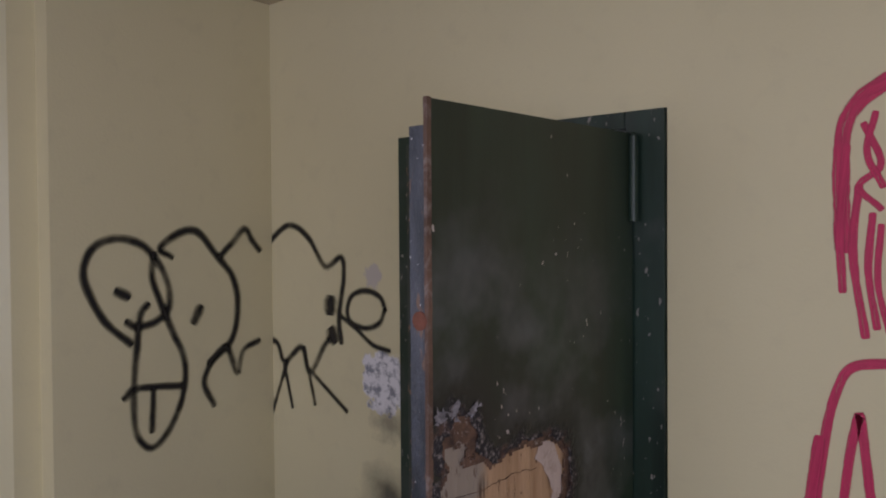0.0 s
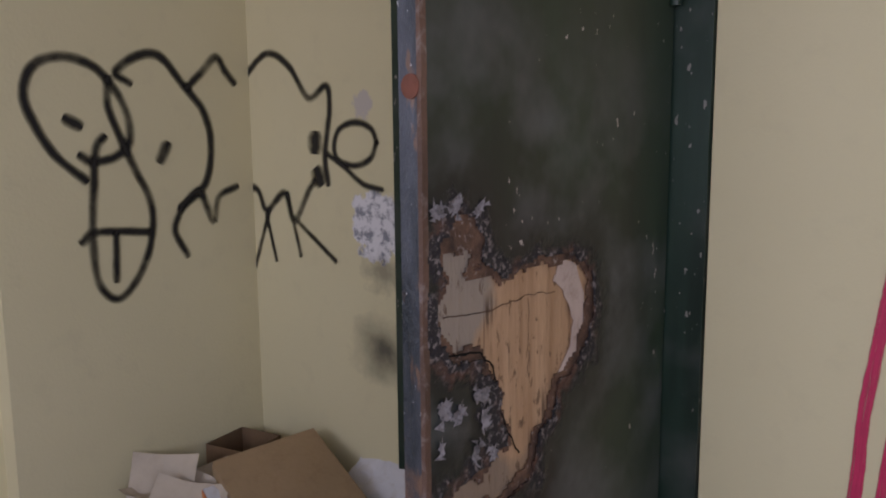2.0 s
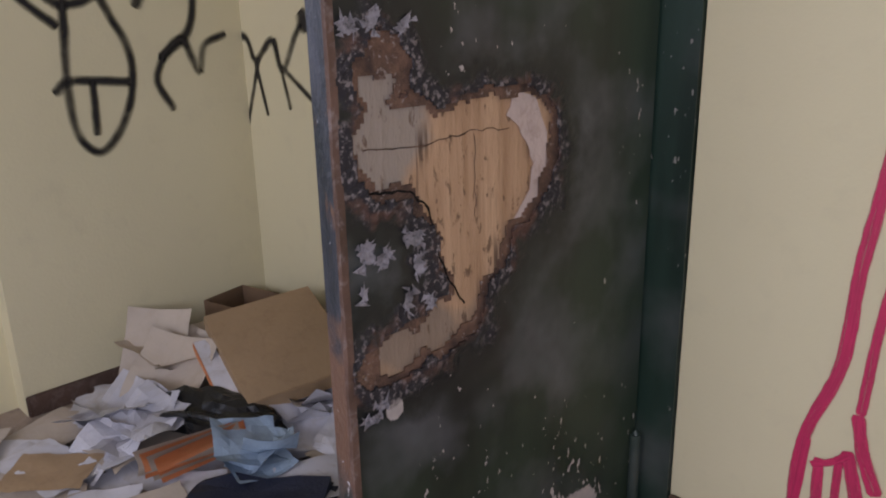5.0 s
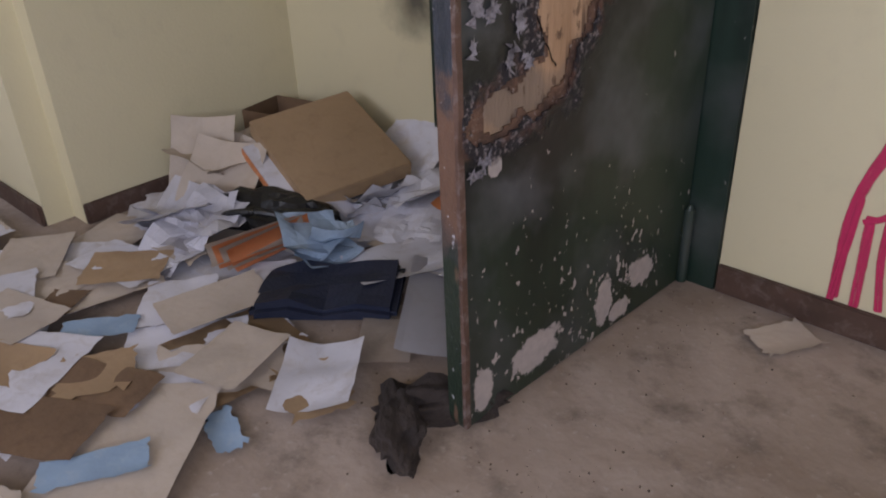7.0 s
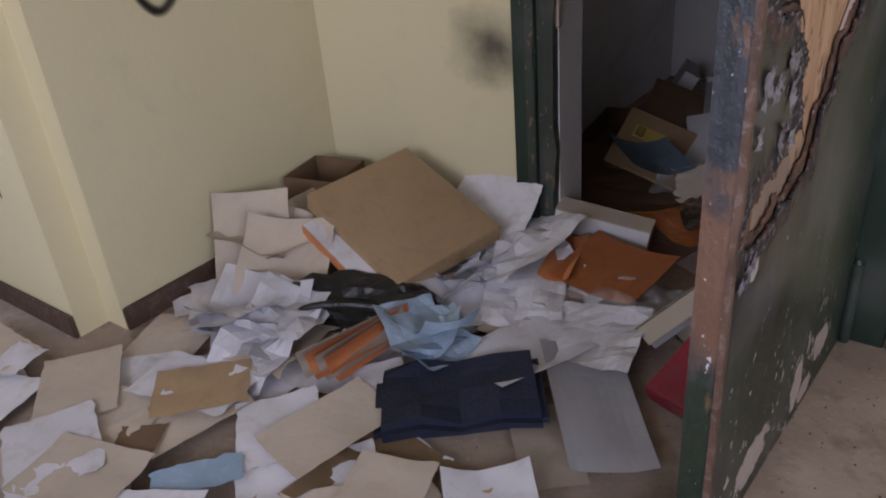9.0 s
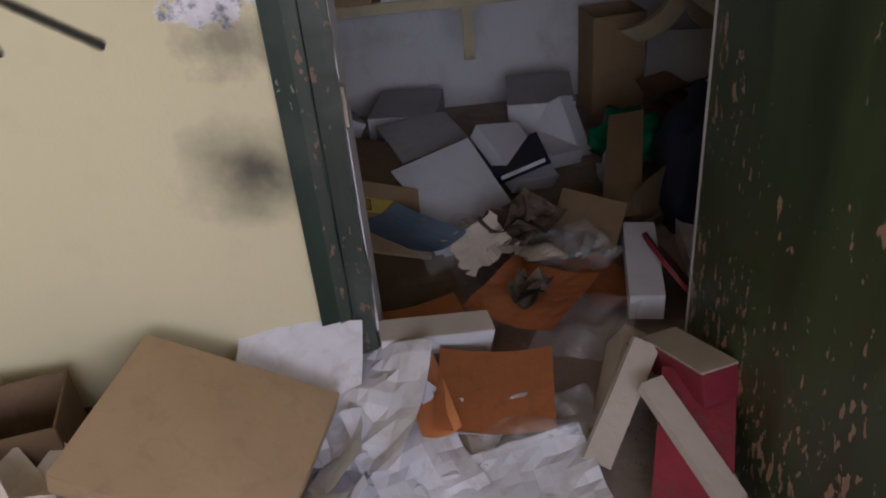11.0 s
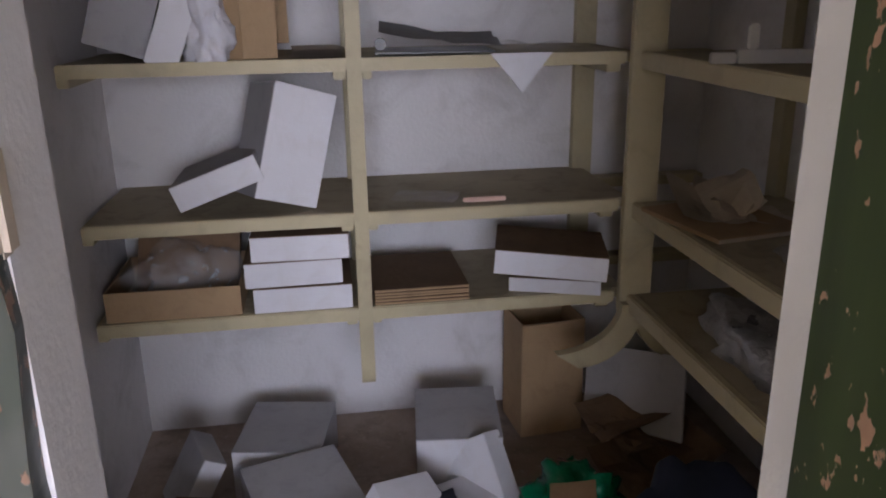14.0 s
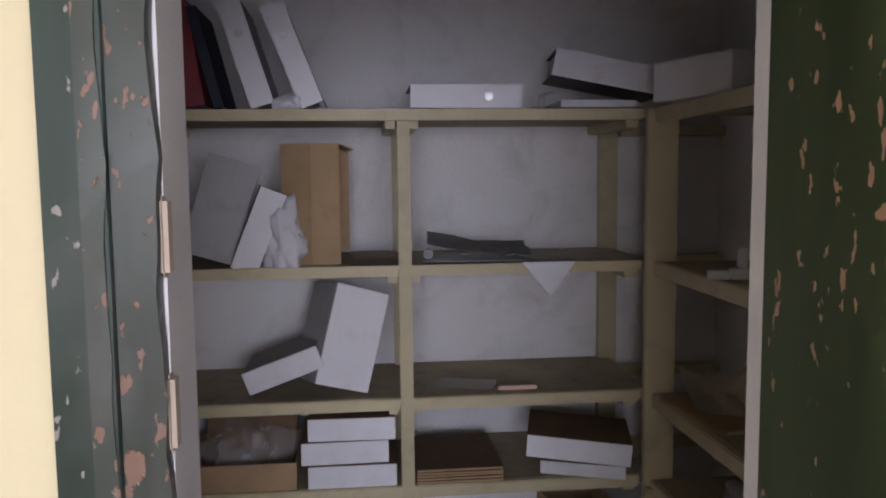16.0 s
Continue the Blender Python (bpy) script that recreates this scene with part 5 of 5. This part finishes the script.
sheet_heap("blue_paper", "crumpled pale blue tissue on the navy cushion", "tissue", 0.04, 0.04, surface("blue_tissue", (0.33, 0.42, 0.52), 0.25, 9, 40, 0.8, 0.3), pose(0.10, -0.62, 0.05), 311, 4, 0.17)
b = thing("navy_cushion", "flat navy folder-like cushion on the papers", "cushion", pose(0.28, -0.745, 0.012, 0, 0, 38))
bm = box((-0.20, -0.125, 0), (0.20, 0.125, 0.052), 0.018)
bmesh.ops.subdivide_edges(bm, edges=bm.edges[:], cuts=3, use_grid_fill=True)
for v in bm.verts:
    v.co.z *= 1 + 0.55 * noise.noise(v.co * 9) + (0.25 if v.co.x > 0.06 else 0.0)
    v.co.y += 0.02 * noise.noise(v.co * 5 + Vector((3, 0, 0)))
part("cover", bm, M_NAVY, b)
flat_sheet("white_folder", "white card folder against the door edge", "folder", 0.19, 0.44, M_WHITEBOX, pose(0.555, -0.595, 0.035, 2, 5, 38), 0.008, 0.02, 72, thick=0.003)
flat_sheet("yellowed_card", "yellowed card under the white folder", "card", 0.14, 0.26, M_CREAM, pose(0.52, -0.76, 0.018, 0, 0, 40), 0.006, 0.0, 73, thick=0.003)
b = thing("cardboard_scrap", "brown cardboard panel with two stuck lumps", "cardboard", pose(0.30, -1.055, 0.016, 0, 0, -8))
bm = sheet_mesh(0.33, 0.31, 0.006, 74, 0.01, thick=0.005)
part("panel", bm, M_CARD, b)
for x, y in ((-0.05, 0.02), (0.02, 0.0)):
    bm = crumple_mesh(0.022, 0.012, 0.012, 75, 0.3, 2)
    bm.transform(pose(x, y, 0.002, 0, 0, 30))
    part("glue_lump", bm, M_CREAM, b)
flat_sheet("plastic_wallet", "clear wallet with white paper on the floor", "plastic sleeve", 0.19, 0.26, M_PAPER, pose(0.54, -1.0, 0.024, 0, -4, 40), 0.02, 0.03, 76)
b = thing("dirty_sock", "dirty dark grey sock lying at the door edge", "sock", pose(0.80, -0.985, 0.0, 0, 0, -44))
part("foot", crumple_mesh(0.12, 0.055, 0.05, 77, 0.4), M_SOCK, b)
bm = crumple_mesh(0.05, 0.13, 0.05, 78, 0.4)
bm.transform(pose(-0.06, 0.10, 0))
part("leg", bm, M_SOCK, b)
flat_sheet("loose_sheet", "grey-white torn paper by the skirting", "paper", 0.11, 0.16, M_CREAM, pose(1.30, -0.13, 0.004, 0, 0, -30), 0.012, 0.01, 79, ragged=0.02)

for k, (x, y, w, h, a, mat_, text) in enumerate((
        (0.33, -1.26, 0.17, 0.15, 30, M_PAPER, "white paper scrap lying on the floor"), (0.40, -1.42, 0.30, 0.42, 38, M_CREAM, "large cream paper sheet on the floor"),
        (0.06, -1.52, 0.30, 0.30, 20, M_PAPER, "white paper sheet lying on the floor"), (-0.03, -1.04, 0.20, 0.24, 50, M_PAPER, "white paper sheet lying on the floor"),
        (-0.28, -1.26, 0.11, 0.13, 35, M_CARD_DARK, "dark card square lying on the floor"), (-0.07, -1.25, 0.09, 0.20, -40, M_BLUE, "pale blue paper slip on the floor"),
        (0.42, -1.50, 0.09, 0.22, -30, M_BLUE, "pale blue paper slip on the floor"), (0.18, -1.37, 0.26, 0.16, 25, M_CARD_DARK, "dark brown card lying on the floor"), (0.20, -1.53, 0.30, 0.18, 30, M_CARD_DARK, "dark brown card lying on the floor"), (-0.10, -1.50, 0.40, 0.30, 30, M_PAPER, "large white paper sheet on the floor"),
        (-0.43, -1.38, 0.21, 0.28, 64, M_PAPER, "white paper sheet lying on the floor"), (-0.30, -1.05, 0.24, 0.18, 46, M_CARD, "brown card scrap lying on the floor"))):
    flat_sheet("loose_sheet", text, "paper", w, h, mat_, pose(x, y, 0.022 + 0.002 * k, 0, 0, a), 0.012, 0.004, 210 + k, "papers strewn over the floor", ragged=0.012)

# loose papers over the room floor, each a sheet of its own
rnd = random.Random(7)
KINDS = ((M_PAPER, "white paper sheet lying on the floor", 0.21, 0.297), (M_CREAM, "aged cream paper lying on the floor", 0.21, 0.297), (M_CREAM, "cream card folder lying on the floor", 0.24, 0.32),
         (M_CARD, "brown card scrap lying on the floor", 0.16, 0.22), (M_PAPER, "small white paper scrap on the floor", 0.12, 0.15), (M_BLUE, "small pale blue paper slip on the floor", 0.08, 0.17))
z = 0.003
for k in range(170):
    mat_, text, w, h = KINDS[rnd.choices(range(6), (5, 9, 5, 5, 5, 1.2))[0]]
    x, y = rnd.uniform(-1.9, 0.62), rnd.uniform(-1.85, -0.2)
    if x > 0.35 and y > -1.0 or (-1.6 < x < -0.7 and y > -1.18) or x > 0.42 and y < -1.25 or (y < -1.45 and rnd.random() < 0.4):
        continue
    z += 0.0004
    flat_sheet("loose_sheet", text, "paper", w * rnd.uniform(0.8, 1.1), h * rnd.uniform(0.8, 1.1), mat_, pose(x, y, z, 0, 0, rnd.uniform(0, 360)), rnd.uniform(0.004, 0.016), rnd.uniform(0, 0.012), 100 + k, "papers strewn over the floor", ragged=rnd.choice((0.005, 0.01, 0.03)))

# crumbs of paint, plaster and char
bm = bmesh.new()
for k in range(340):
    x, y = (rnd.gauss(0.95, 0.22), rnd.uniform(-1.1, -0.05)) if k < 200 else (rnd.uniform(-0.6, 1.9), rnd.uniform(-1.7, -0.05))
    s = rnd.uniform(0.001, 0.004)
    bmesh.ops.create_icosphere(bm, subdivisions=1, radius=s, matrix=pose(x, y, s * 0.5, rnd.uniform(0, 90), 0, rnd.uniform(0, 360)) @ Matrix.Diagonal((1, rnd.uniform(0.5, 1), 0.6, 1)))
tagged(part("floor_debris", bm, M_BURNT), "crumbs of char and paint on the floor", "debris", kind="stuff")
